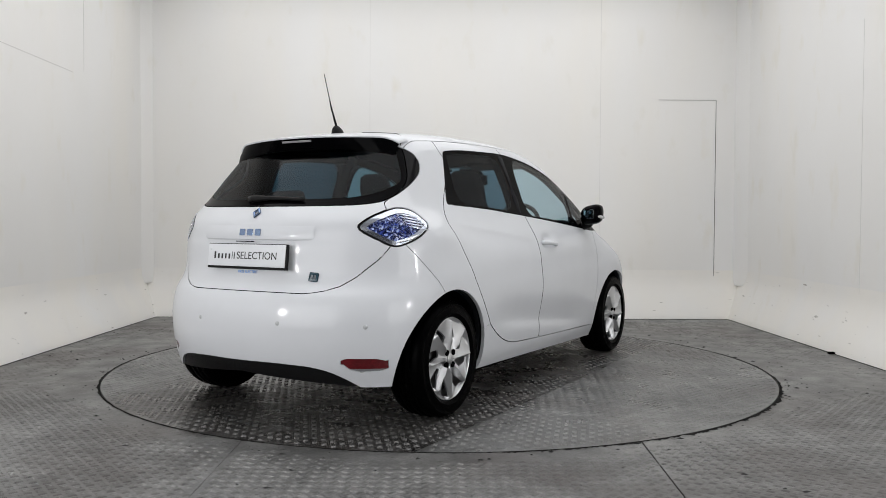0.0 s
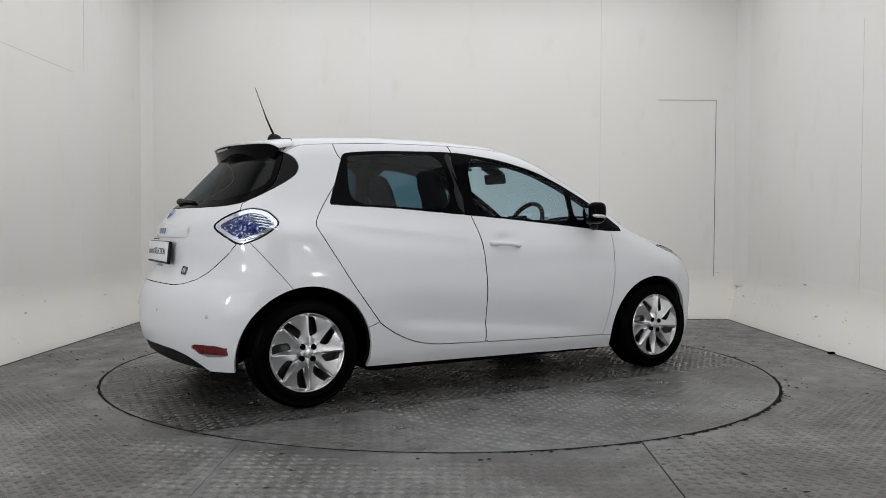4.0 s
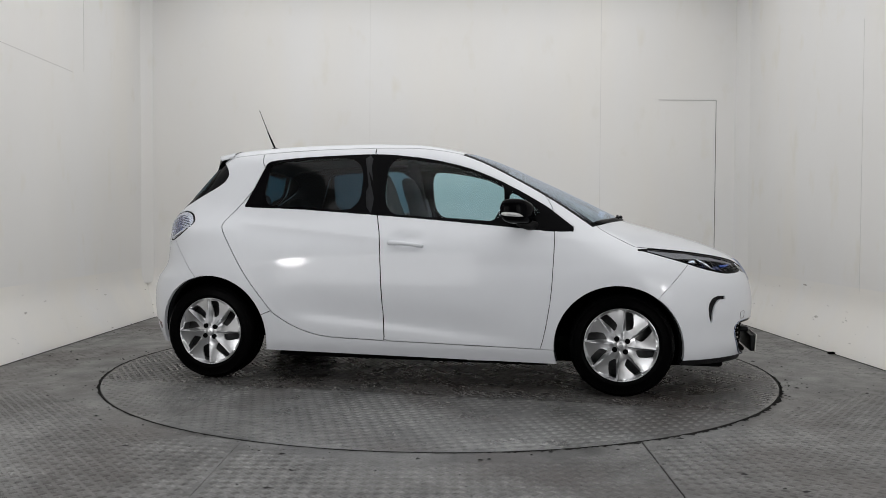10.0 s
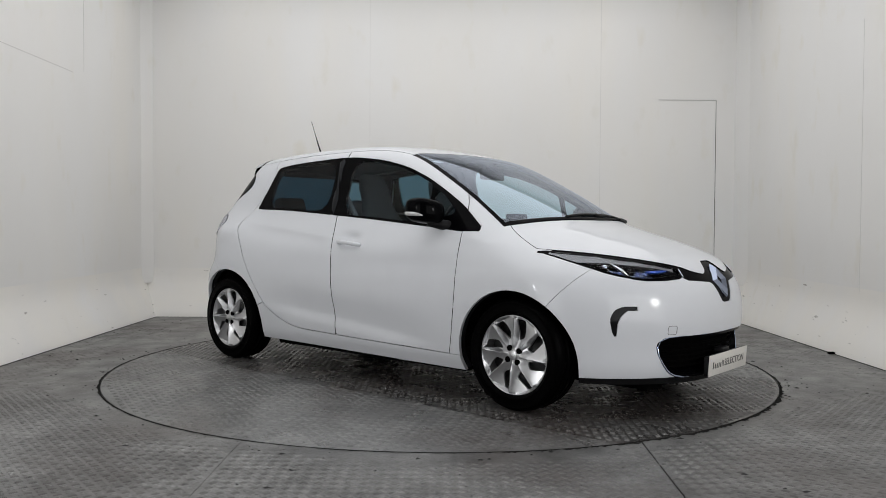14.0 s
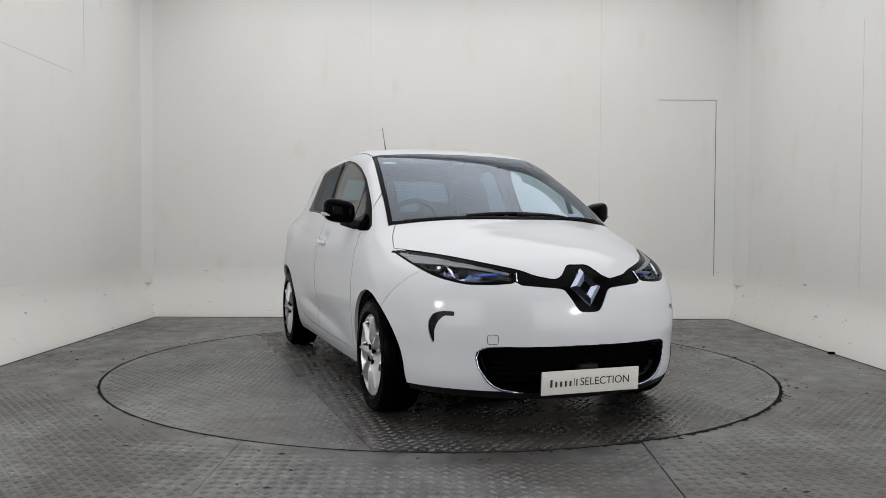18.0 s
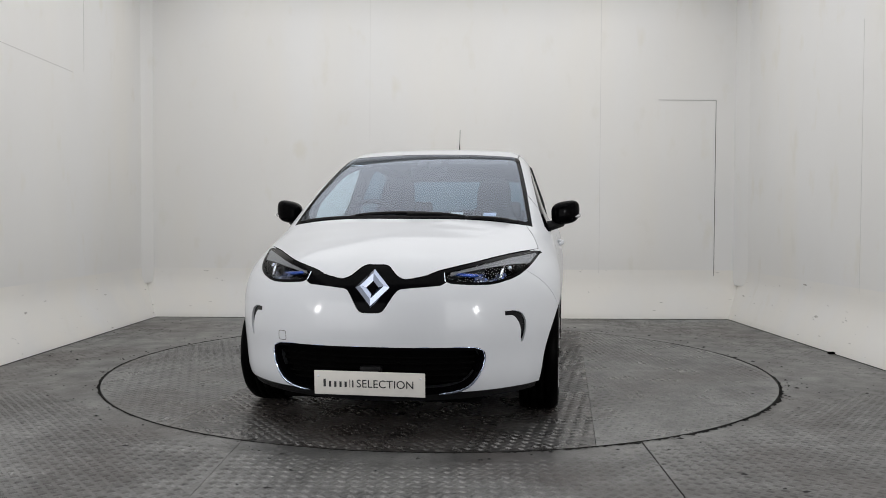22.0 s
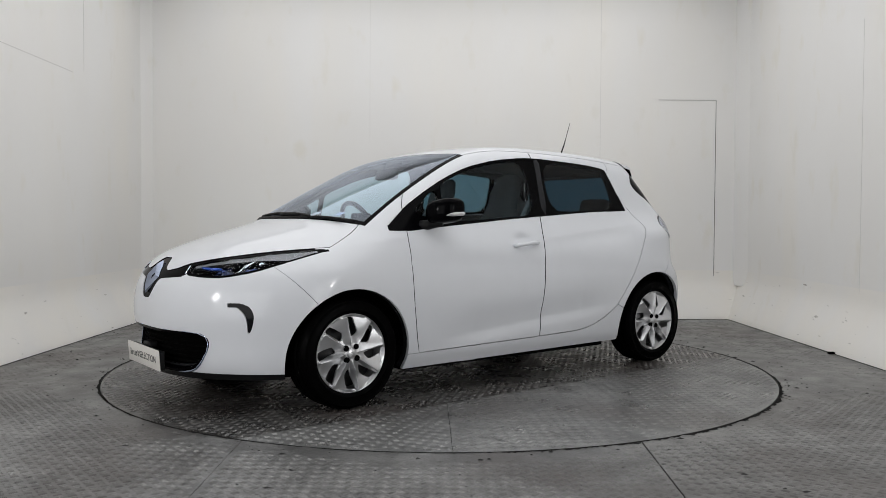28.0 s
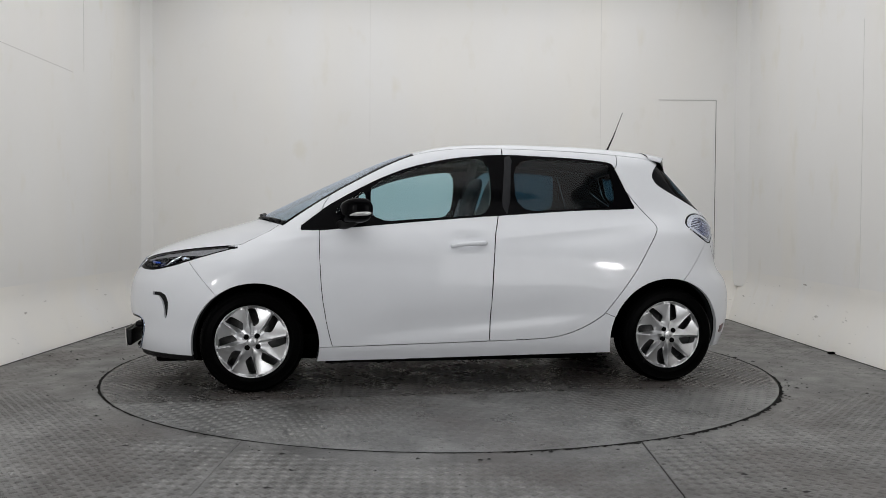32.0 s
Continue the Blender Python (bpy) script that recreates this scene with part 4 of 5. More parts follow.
for flip in (False, True):
    one = lambda name, key, mat, parent=car, label="", **kw: panel(name, groups[key], mat, parent, label, flip=flip, **kw)
    fender = one("fender", "fender", WHITE, gap=.0012)
    if "pillar_panel" in groups:
        one("pillar_panel", "pillar_panel", WHITE)
    one("quarter_panel", "quarter_panel", WHITE, gap=.0018)
    one("sill", "sill", WHITE)
    one("corner_glass", "corner_glass", SMOKED, car, "smoked black glass corner beside the tailgate", gap=.003)
    f_door = one("front_door", "front_door", WHITE, gap=.0032, gap_shade=DARK)
    r_door = one("rear_door", "rear_door", WHITE, gap=.0032, gap_shade=DARK)
    doors[flip] = f_door
    one("window_surround", "window_surround", BLACK_GLOSS, car, "black gloss window surround", gap=.001)
    one("window_pane", "front_pane", TINT_PALE, f_door, "clear front door glass", gap=0, depth=.004)
    one("quarter_light", "quarter_pane", TINT_PALE, f_door, "small clear corner glass", gap=0, depth=.004)
    one("window_pane", "rear_pane", TINT_DARK, r_door, "dark privacy glass", gap=0, depth=.004)
    lamp = one("tail_lamp", "lamp_ring", LAMP_SILVER, car, "diamond-shaped tail lamp, silver ring round a blue core", gap=0, depth=.02)
    one("gasket", "lamp_gasket", BLACK_TRIM, lamp, "", gap=0, lift=-.004)
    one("lens", "lamp_core", BLUE_LENS, lamp, "deep blue faceted lens", gap=0, lift=-.006)
    panel("cover", groups["lamp_core"] + groups["lamp_ring"], LAMP_COVER, lamp, "clear lamp cover", flip=flip, gap=.001, depth=.004, lift=.003)
    head = one("head_lamp", "head_lamp", BLACK_GLOSS, car, "slanted headlamp with a clear cover over dark blue lenses", gap=0)
    one("housing", "head_lens", DARK, head, "", gap=0, lift=-.06)
    bowl = [f for f in groups["head_lens"] if .47 < f[0][1] < .615 and f[0][2] < .792]
    panel("reflector_bowl", bowl, FACET, head, "blue-chrome faceted reflector", flip=flip, gap=0, lift=-.04)
    one("cover", "head_lens", CLEAR, head, "clear lamp cover", gap=0, depth=.003)
    one("air_slot", "claw", SLOT_GREY, front_bumper, "hooked black slot in the bumper", lift=-.010, gap=0)
    red = one("reflector", "reflector", RED_LENS, rear_bumper, "red reflector over a grey lens", lift=-.006, gap=0)
    one("grey_lens", "reflector_low", LAMP_GREY, red, "grey lower lens", lift=-.007, gap=0)

# lining under the panels
lining = [k for k in groups if k not in ("open", "window_surround", "front_pane", "quarter_pane", "rear_pane", "windscreen", "screen_border", "rear_window", "rear_border", "corner_glass",
                                         "head_lens", "head_lamp", "low_grille", "claw")]
high = [f for k in lining for f in groups[k] if k == "roof" and all(v[2] > 1.25 for v in f)]
low = [f for k in lining for f in groups[k] if not (k == "roof" and all(v[2] > 1.25 for v in f))]
panel("headliner", high, HEADLINER, car, "pale grey roof lining", both=True, lift=-.03, gap=0)
panel("cabin_lining", low, CABIN, car, "dark cabin lining", both=True, lift=-.034, gap=0)


def spoiler():
    """The roof's rear wing: a white skin with a lip, dark below."""
    ny, nx = 41, 14
    rows = []
    for i in range(ny):
        y = -.562 + 1.124 * i / (ny - 1)
        x0 = -1.27 + .0 * y
        x1 = -1.520 + .165 * (abs(y) / .562) ** 2.4
        xs = [x0 + (x1 - x0) * j / (nx - 1) for j in range(nx)]
        lo, hi = np.full(nx, 1.0), np.full(nx, 1.7)
        for _ in range(30):
            m = (lo + hi) / 2
            out = roof_skin(np.stack([np.array(xs), np.full(nx, y), m], -1)) > 0
            lo, hi = np.where(out, lo, m), np.where(out, m, hi)
        rows.append([(x, y, z + .0012 - (.006 + .002 * (abs(y) / .562) ** 4) * (j / (nx - 1)) ** 2) for j, (x, z) in enumerate(zip(xs, lo))])
    vs = [p for r in rows for p in r]
    fs = [(i * nx + j, (i + 1) * nx + j, (i + 1) * nx + j + 1, i * nx + j + 1) for i in range(ny - 1) for j in range(nx - 1)]
    lip = len(vs)
    for r in rows:
        x, y, z = r[-1]
        vs += [(x - .002, y, z - .003), (x + .003, y, z - .009)]
    fs += [(i * nx + nx - 1, (i + 1) * nx + nx - 1, lip + 2 * i + 2, lip + 2 * i) for i in range(ny - 1)]
    fs += [(lip + 2 * i, lip + 2 * i + 2, lip + 2 * i + 3, lip + 2 * i + 1) for i in range(ny - 1)]
    for i in (0, ny - 1):
        e = len(vs)
        vs += [(x, y - (.004 if y > 0 else -.004), z - .007) for x, y, z in rows[i]]
        fs += [(i * nx + j, i * nx + j + 1, e + j + 1, e + j) for j in range(nx - 1)]
    bm = mesh_of(vs, fs)
    bmesh.ops.recalc_face_normals(bm, faces=bm.faces)
    wing = part("spoiler", bm, WHITE, tailgate, "white roof spoiler, black below")
    vs, fs = [], []
    for r in rows:
        x, y, z = r[-1]
        zi = 1.402 - .12 * y * y - .10 * y ** 4
        xi = float(tail_line(zi)) + .36 * y * y + .30 * abs(y) ** 5 - .003
        vs += [(x + .004, y * .995, z - .008), ((x + xi) / 2 - .002, y * .99, (z + zi) / 2 - .002), (xi, y * .98, zi)]
    fs = [(3 * i + j, 3 * i + 3 + j, 3 * i + 4 + j, 3 * i + 1 + j) for i in range(ny - 1) for j in range(2)]
    part("underside", mesh_of(vs, fs), BLACK_GLOSS, wing, "black spoiler underside")
    part("brake_lamp", box_bm(.012, .20, .012, (-1.514, 0, 1.440), .003), LAMP_GREY, wing, "slim grey high brake lamp")
    return wing


spoiler()


def wheel(at, flip, spin):
    """An eight-spoke alloy wheel with twisted blades."""
    turn = Matrix.Translation(at) @ (Matrix.Rotation(math.pi, 4, "Z") if flip else Matrix()) @ Matrix.Rotation(radians(spin), 4, "Y")
    hub = part("wheel", ring_bm([(.0, -.06), (.12, -.06), (.125, -.075), (.196, -.08), (.196, -.16), (.0, -.16)], 40), BRAKE, car, "", m=turn)
    part("tyre", TYRE.copy(), RUBBER, hub)
    part("rim", RIM.copy(), ALLOY, hub, "silver eight-blade alloy rim with a sharp ridge on each blade", smooth=False)
    part("centre_cap", CAP.copy(), ALLOY, hub)
    for i in range(4):
        a = radians(55 + 90 * i)
        part("bolt", ring_bm([(.0, .004), (.0142, .004), (.0158, .002), (.0158, -.03)], 20), DARK, hub, m=Matrix.Translation((.0445 * math.cos(a), .0065, .0445 * math.sin(a))))


def rim_bm():
    slot = inside(chain([(.088, .028), (.110, .0275), (.150, .0265), (.1945, .0245), (.1955, .029), (.1955, .062), (.191, .068), (.160, .073), (.126, .074), (.113, .066), (.090, .038)], 1))
    sector = math.pi / 4

    def polar(p):
        r = np.hypot(p[:, 0], p[:, 2])
        a = np.mod(np.arctan2(-p[:, 0], p[:, 2]), sector)
        return r, a
    nr, na = 34, 8 * 36
    vs = [(.028 + (.2075 - .028) * i / nr, 2 * math.pi * (j + .37) / na) for i in range(nr + 1) for j in range(na)]
    bm = mesh_of([(r * math.sin(a), 0, r * math.cos(a)) for r, a in vs], [(i * na + j, i * na + (j + 1) % na, (i + 1) * na + (j + 1) % na, (i + 1) * na + j) for i in range(nr) for j in range(na)])
    f = lambda p: slot(polar(p)[0], polar(p)[0] * polar(p)[1])
    cut(bm, f)
    gone = [fc for fc in bm.faces if f(np.array([fc.calc_center_median()]))[0] < 0]
    bmesh.ops.delete(bm, geom=gone, context="FACES")
    p = np.array([v.co for v in bm.verts])
    r, a = polar(p)
    w = r * sector
    d = r * a - .010 - .006 * np.clip((r - .1) / .1, -1, 1)
    d = np.where(d > w * .40, d - w, d)
    drop = np.where(d >= 0, np.clip(d / (.003 + .13 * w), 0, 1), np.clip(-d / (.60 * w), 0, 1) ** .7)
    out = np.clip((r - .036) / .05, 0, 1) * np.clip((.2085 - r) / .010, 0, 1)
    h = .004 + out * (.018 - .038 * drop)
    for v, y in zip(bm.verts, h):
        v.co.y = y
    ext = bmesh.ops.extrude_edge_only(bm, edges=[e for e in bm.edges if e.is_boundary])
    for v in [g for g in ext["geom"] if isinstance(g, bmesh.types.BMVert)]:
        v.co.y -= .010
    bmesh.ops.recalc_face_normals(bm, faces=bm.faces)
    bm = merge(bm, ring_bm([(.203, -.004), (.2075, .004), (.2105, .0075), (.2135, .006), (.214, -.01), (.205, -.03), (.19, -.12)], 96))
    return bm


TYRE = ring_bm([(.2125, -.012), (.2145, .006), (.221, .014), (.230, .0165), (.232, .0185), (.236, .0185), (.238, .0175), (.262, .019), (.276, .014), (.278, .0155), (.282, .0145), (.284, .0115), (.294, .002),
                (.3005, -.014), (.3025, -.03), (.3035, -.05), (.297, -.052), (.297, -.06), (.304, -.062), (.3045, -.088), (.298, -.09), (.298, -.1), (.3045, -.102), (.304, -.128),
                (.297, -.13), (.297, -.138), (.3025, -.14), (.300, -.165), (.29, -.185), (.22, -.185)], 96)
RIM = rim_bm()
CAP = merge(ring_bm([(.0, .012), (.022, .0115), (.027, .008), (.0285, .0), (.0285, -.02)], 32), ring_bm([(.006, .0125), (.0065, .0145), (.011, .0145), (.0115, .0125)], 4))
for wx in (1.294, -1.294):
    for sgn in (1, -1):
        wheel((wx, sgn * .835, .303), sgn < 0, {(True, 1): 15, (True, -1): 0, (False, 1): 3, (False, -1): 6}[wx > 0, sgn])
for b in (TYRE, RIM, CAP):
    b.free()


def well(x0, z0, r, sgn):
    n, verts, faces = 40, [], []
    for y in (.80, .50):
        for i in range(n + 1):
            a = math.pi * (.02 + .96 * i / n)
            tuck = .13 * max(0, math.cos(a) * math.copysign(1, x0)) ** 1.5 if y > .7 else 0
            verts.append((x0 + r * math.cos(a), sgn * (y - tuck), z0 + r * math.sin(a)))
    faces = [(i, i + 1, n + 2 + i, n + 1 + i) for i in range(n)] + [tuple(range(n + 1, 2 * n + 2))]
    part("wheel_well", mesh_of(verts, faces), DARK, car)


for sgn in (1, -1):
    well(1.278, .275, .374, sgn)
    well(-1.29, .285, .377, sgn)

# underside
part("floor_pan", merge(box_bm(1.74, 1.44, .05, (0, 0, .170), .02), box_bm(1.1, .98, .05, (1.35, 0, .165), .02), box_bm(1.0, .98, .05, (-1.32, 0, .26), .02)), DARK, car, "dark underbody tray")
for ax in (1.294, -1.294):
    part("axle", tube_bm([(ax, -.7, .28), (ax, .7, .28)], .03), DARK, car)


# ---- inside the car ----
def rounded(sx, sy, sz, at, bevel, rx=0, ry=0, rz=0, seg=3):
    return box_bm(sx, sy, sz, at, bevel, Euler([radians(a) for a in (rx, ry, rz)]).to_matrix().to_4x4(), seg)


def high_back(y):
    """The front seat's one-piece back, narrowing to its head piece."""
    verts, faces, n = [], [], 20
    for k, (h, w, d) in enumerate(((0, .24, .07), (.12, .25, .075), (.30, .25, .07), (.44, .225, .06), (.54, .16, .05), (.62, .125, .05), (.72, .125, .05), (.80, .105, .04), (.825, .07, .02))):
        for i in range(n):
            a = 2 * math.pi * i / n
            cx = abs(math.cos(a)) ** .6 * math.copysign(1, math.cos(a))
            cy = abs(math.sin(a)) ** .6 * math.copysign(1, math.sin(a))
            verts.append((-.02 - .33 * h + d * cy + .03 * (abs(cx) ** 2) * (h < .5), y + w * cx, .52 + h))
    for k in range(8):
        faces += [(k * n + i, k * n + (i + 1) % n, (k + 1) * n + (i + 1) % n, (k + 1) * n + i) for i in range(n)]
    faces += [tuple(range(n))[::-1], tuple(8 * n + i for i in range(n))]
    return mesh_of(verts, faces)


for sy in (.36, -.36):
    seat = part("front_seat", rounded(.52, .50, .15, (.20, sy, .46), .05, ry=-6), SEAT_CLOTH, car, "dark grey cloth front seat")
    part("backrest", high_back(sy), SEAT_CLOTH, seat)
    for e in (.2, -.2):
        part("side_bolster", tube_bm([(.0, sy + e, .58), (-.05, sy + e * 1.05, .80), (-.10, sy + e * .95, .98)], [.03, .045, .03]), SEAT_PALE, seat, "pale bolster edge")
    part("seat_base", rounded(.40, .42, .2, (.18, sy, .31), .03), CABIN, seat)
bench = part("rear_bench", rounded(.50, 1.24, .16, (-.70, 0, .50), .05, ry=-6), SEAT_CLOTH, car, "dark grey cloth rear bench")
part("backrest", rounded(.13, 1.26, .56, (-1.02, 0, .80), .05, ry=-22), SEAT_CLOTH, bench)
for sy in (-.38, .38):
    rest = part("headrest", rounded(.09, .26, .13, (-1.16, sy, 1.13), .04, ry=-20), SEAT_CLOTH, bench)
dash = part("dashboard", rounded(.46, 1.36, .22, (.93, 0, .86), .08, ry=6), CABIN, car, "dark dashboard")
part("top_pad", rounded(.42, 1.26, .03, (1.00, 0, .975), .012, ry=8), CABIN, dash)
part("screen", rounded(.03, .21, .14, (.72, 0, 1.0), .012, ry=-14), BLACK_GLOSS, dash)
part("console", rounded(.8, .20, .24, (.35, 0, .42), .05), CABIN, dash)
part("parcel_shelf", rounded(.36, 1.14, .02, (-1.38, 0, .985), .008), CABIN, car)
part("demister_vent", rounded(.012, .34, .004, (1.13, -.1, .975), .001, ry=8), BLACK_TRIM, dash)
ring = Matrix.Translation((.50, -.36, .985)) @ Matrix.Rotation(radians(-64), 4, "Y")
rim_line = [ring @ Vector((.18 * math.cos(a), .18 * math.sin(a), 0)) for a in [2 * math.pi * i / 40 for i in range(41)]]
helm = part("steering_wheel", tube_bm(rim_line, .016), BLACK_TRIM, car, "black steering wheel")
part("spokes", merge(tube_bm([ring @ Vector((0, -.17, 0)), ring @ Vector((0, .17, 0))], .018), tube_bm([ring @ Vector((0, 0, 0)), ring @ Vector((-.17, 0, 0))], .018),
                     tube_bm([ring @ Vector((0, 0, .03)), ring @ Vector((0, 0, -.25))], .045, 12)), BLACK_TRIM, helm)
part("rear_view_mirror", merge(rounded(.03, .24, .075, (.50, 0, 1.335), .012, ry=-12), tube_bm([(.51, 0, 1.36), (.53, 0, 1.40)], .012)), CABIN, car, "dark inside mirror")
part("sensor_pod", rounded(.10, .16, .02, (.475, 0, 1.395), .008, ry=25), CABIN, windscreen)
for sy in (1, -1):
    part("sun_visor", rounded(.15, .40, .018, (.29, .30 * sy, 1.418), .007, ry=12), HEADLINER, car, "grey sun visor")
    pillar_line = [(-.24, .74 * sy, .95), (-.26, .69 * sy, 1.15), (-.29, .60 * sy, 1.40), (-.30, .52 * sy, 1.47)]
    part("belt_pillar", tube_bm(pillar_line, .04), CABIN, car)
    part("belt", tube_bm([(-.22, .66 * sy, 1.20), (-.14, .58 * sy, .95), (-.05, .5 * sy, .70)], [.012, .02, .02], 6), SEAT_PALE, car, "pale grey seat belt")
    part("door_card", rounded(1.75, .03, .42, (.0, .755 * sy, .78), .012), CABIN, car)


# ---- small parts of the car ----
def nose_x(y, z):
    s = np.array([[1.2, y, z]])
    return float(on_body(s, s + np.array([[1.2, 0, 0]]))[0, 0])


def tail_x(y, z):
    s = np.array([[-1.0, y, z]])
    return float(on_body(s, s - np.array([[1.3, 0, 0]]))[0, 0])


def flank_y(x, z):
    s = np.array([[x, .2, z]])
    return float(on_body(s, s + np.array([[0, 1.0, 0]]))[0, 1])


def lettering(name, words, size, m, mat, parent, spacing=1.0, thick=.0008):
    """Raised letters in the built-in face, laid in the plane of m."""
    cu = bpy.data.curves.new(name, "FONT")
    cu.body, cu.size, cu.extrude, cu.space_character, cu.align_x, cu.align_y = words, size, thick, spacing, "CENTER", "CENTER"
    tmp = bpy.data.objects.new(name + "_curve", cu)
    me = bpy.data.meshes.new_from_object(tmp)
    bpy.data.objects.remove(tmp)
    bpy.data.curves.remove(cu)
    me.materials.clear()
    me.materials.append(mat)
    ob = new(name, me)
    ob.parent, ob.matrix_basis = parent, m
    return ob


def plate(m, dirt, parent):
    """A dealer's show plate in the plane of m: x to the reader's right, y up."""
    base = part("number_plate", box_bm(.52, .112, .006, (0, 0, 0), .0025), PLATE_DIRT if dirt else PLATE_WHITE, parent, "white show plate with dark lettering", m=m)
    x = -.218
    for w, h in ((.020, .036), (.019, .026), (.019, .026), (.018, .026), (.019, .026), (.006, .036), (.011, .033)):
        part("ink_bar", box_bm(w * .55, h, .001, (x + w * .4, (h - .026) / 2 - .006, .0036)), INK, base, smooth=False)
        x += w + .006
    lettering("plate_word", "SELECTION", .052, Matrix.Translation((.075, -.002, .0034)), INK, base, 1.02)
    for sx in (-.24, .24):
        part("screw_cap", ring_bm([(.0, .0055), (.005, .005), (.006, .002)], 10, "z"), PLATE_WHITE, base, m=Matrix.Translation((sx, .03, 0)))
    return base


# front plate and its holder
front_m = Matrix.Translation((2.124, 0, .264)) @ Matrix.Rotation(radians(4), 4, "Y") @ Matrix(((0, 0, 1, 0), (1, 0, 0, 0), (0, 1, 0, 0), (0, 0, 0, 1)))
part("plate_holder", merge(box_bm(.03, .50, .10, (2.105, 0, .262), .006), box_bm(.05, .10, .03, (2.085, 0, .325), .008)), BLACK_TRIM, front_bumper, "black plate holder")
plate(front_m, True, front_bumper)
# rear plate below its handle ledge
rx = tail_x(0, .83) - .022
rear_m = Matrix.Translation((rx, 0, .835)) @ Matrix.Rotation(radians(6), 4, "Y") @ Matrix(((0, 0, -1, 0), (-1, 0, 0, 0), (0, 1, 0, 0), (0, 0, 0, 1)))
part("plate_frame", box_bm(.535, .128, .016, (0, -.004, -.012), .004), BLACK_TRIM, tailgate, "black plate frame", m=rear_m)
plate(rear_m, False, tailgate)
ledge = []
for i in range(29):
    y = -.37 + .74 * i / 28
    k = 1 - (abs(y) / .37) ** 6
    xb = tail_x(y, .93)
    ledge += [(tail_x(y, .985) - .001, y, .985), (xb - .003 * k - .001, y, .955), (xb - .010 * k - .001, y, .920), (xb - .009 * k, y, .914), (xb + .02, y, .905)]
bm = mesh_of(ledge, [(5 * i + j, 5 * i + 5 + j, 5 * i + 6 + j, 5 * i + 1 + j) for i in range(28) for j in range(4)])
bmesh.ops.recalc_face_normals(bm, faces=bm.faces)
handle_ledge = part("handle_ledge", bm, WHITE, tailgate, "white ledge over the plate")
part("badge_bar", box_bm(.006, .12, .004, (rx - .005, 0, .906), .001), DARK, handle_ledge)


def tail_plane(y, z, lift=.002):
    """A plane on the tailgate: x to the reader's right, y up."""
    p = np.array([[tail_x(y, z), y, z]])
    n = Vector(normal_of(p)[0])
    r = Vector((0, -1, 0)) - n * n.dot(Vector((0, -1, 0)))
    r.normalize()
    u = n.cross(r)
    o = Vector(p[0]) + n * lift
    return Matrix(((r.x, u.x, n.x, o.x), (r.y, u.y, n.y, o.y), (r.z, u.z, n.z, o.z), (0, 0, 0, 1)))


# model badge as plain blue-grey blocks
for i, dy in enumerate((.052, 0, -.052)):
    m = tail_plane(dy, .950, .0105)
    part("badge_block", box_bm(.036, .034, .003, (0, 0, 0), .001), BADGE, tailgate, m=m)
lettering("electric_mark", "100% ELECTRIC", .020, tail_plane(0, .752, .0015), BLUE_INK, tailgate, 1.0)
small = part("square_badge", box_bm(.048, .046, .004, (0, 0, 0), .006), BADGE_DARK, tailgate, "small dark square badge", m=tail_plane(-.385, .735, .002))
for sx in (-.010, .006):
    part("badge_mark", box_bm(.010, .022, .001, (sx, 0, .0024)), CHROME, small, smooth=False)


def diamond(w, h, inner, thick, raise_mid):
    """A rhombus frame with faceted sides."""
    o = [(0, h), (w, 0), (0, -h), (-w, 0)]
    vs, fs = [], []
    for k, z in ((1.0, 0), (.94, thick), ((1 + inner) / 2, thick + raise_mid), (inner * 1.04, thick), (inner, 0)):
        vs += [(x * k, y * k, z) for x, y in o]
    for j in range(4):
        fs += [(4 * j + i, 4 * j + (i + 1) % 4, 4 * j + 4 + (i + 1) % 4, 4 * j + 4 + i) for i in range(4)]
    return mesh_of(vs, fs)


def nose_plane(z0, z1, lift):
    a, b = Vector((nose_x(0, z0), 0, z0)), Vector((nose_x(0, z1), 0, z1))
    u = (b - a).normalized()
    n = Vector((u.z, 0, -u.x))
    o = (a + b) / 2 + n * lift
    return Matrix(((0, u.x, n.x, o.x), (1, u.y, n.y, o.y), (0, u.z, n.z, o.z), (0, 0, 0, 1)))


emblem = part("emblem", diamond(.086, .102, .32, .008, .016), EMBLEM, grille_bar, "chrome rhombus emblem", smooth=False, m=nose_plane(.605, .785, .006))
part("backing", box_bm(.10, .13, .006, (0, 0, -.004), .002), BLACK_GLOSS, emblem)
em2 = tail_plane(0, 1.047, .004)
part("rear_emblem", diamond(.028, .036, .4, .004, .004), BADGE, tailgate, "small blue-chrome rhombus emblem", smooth=False, m=em2)

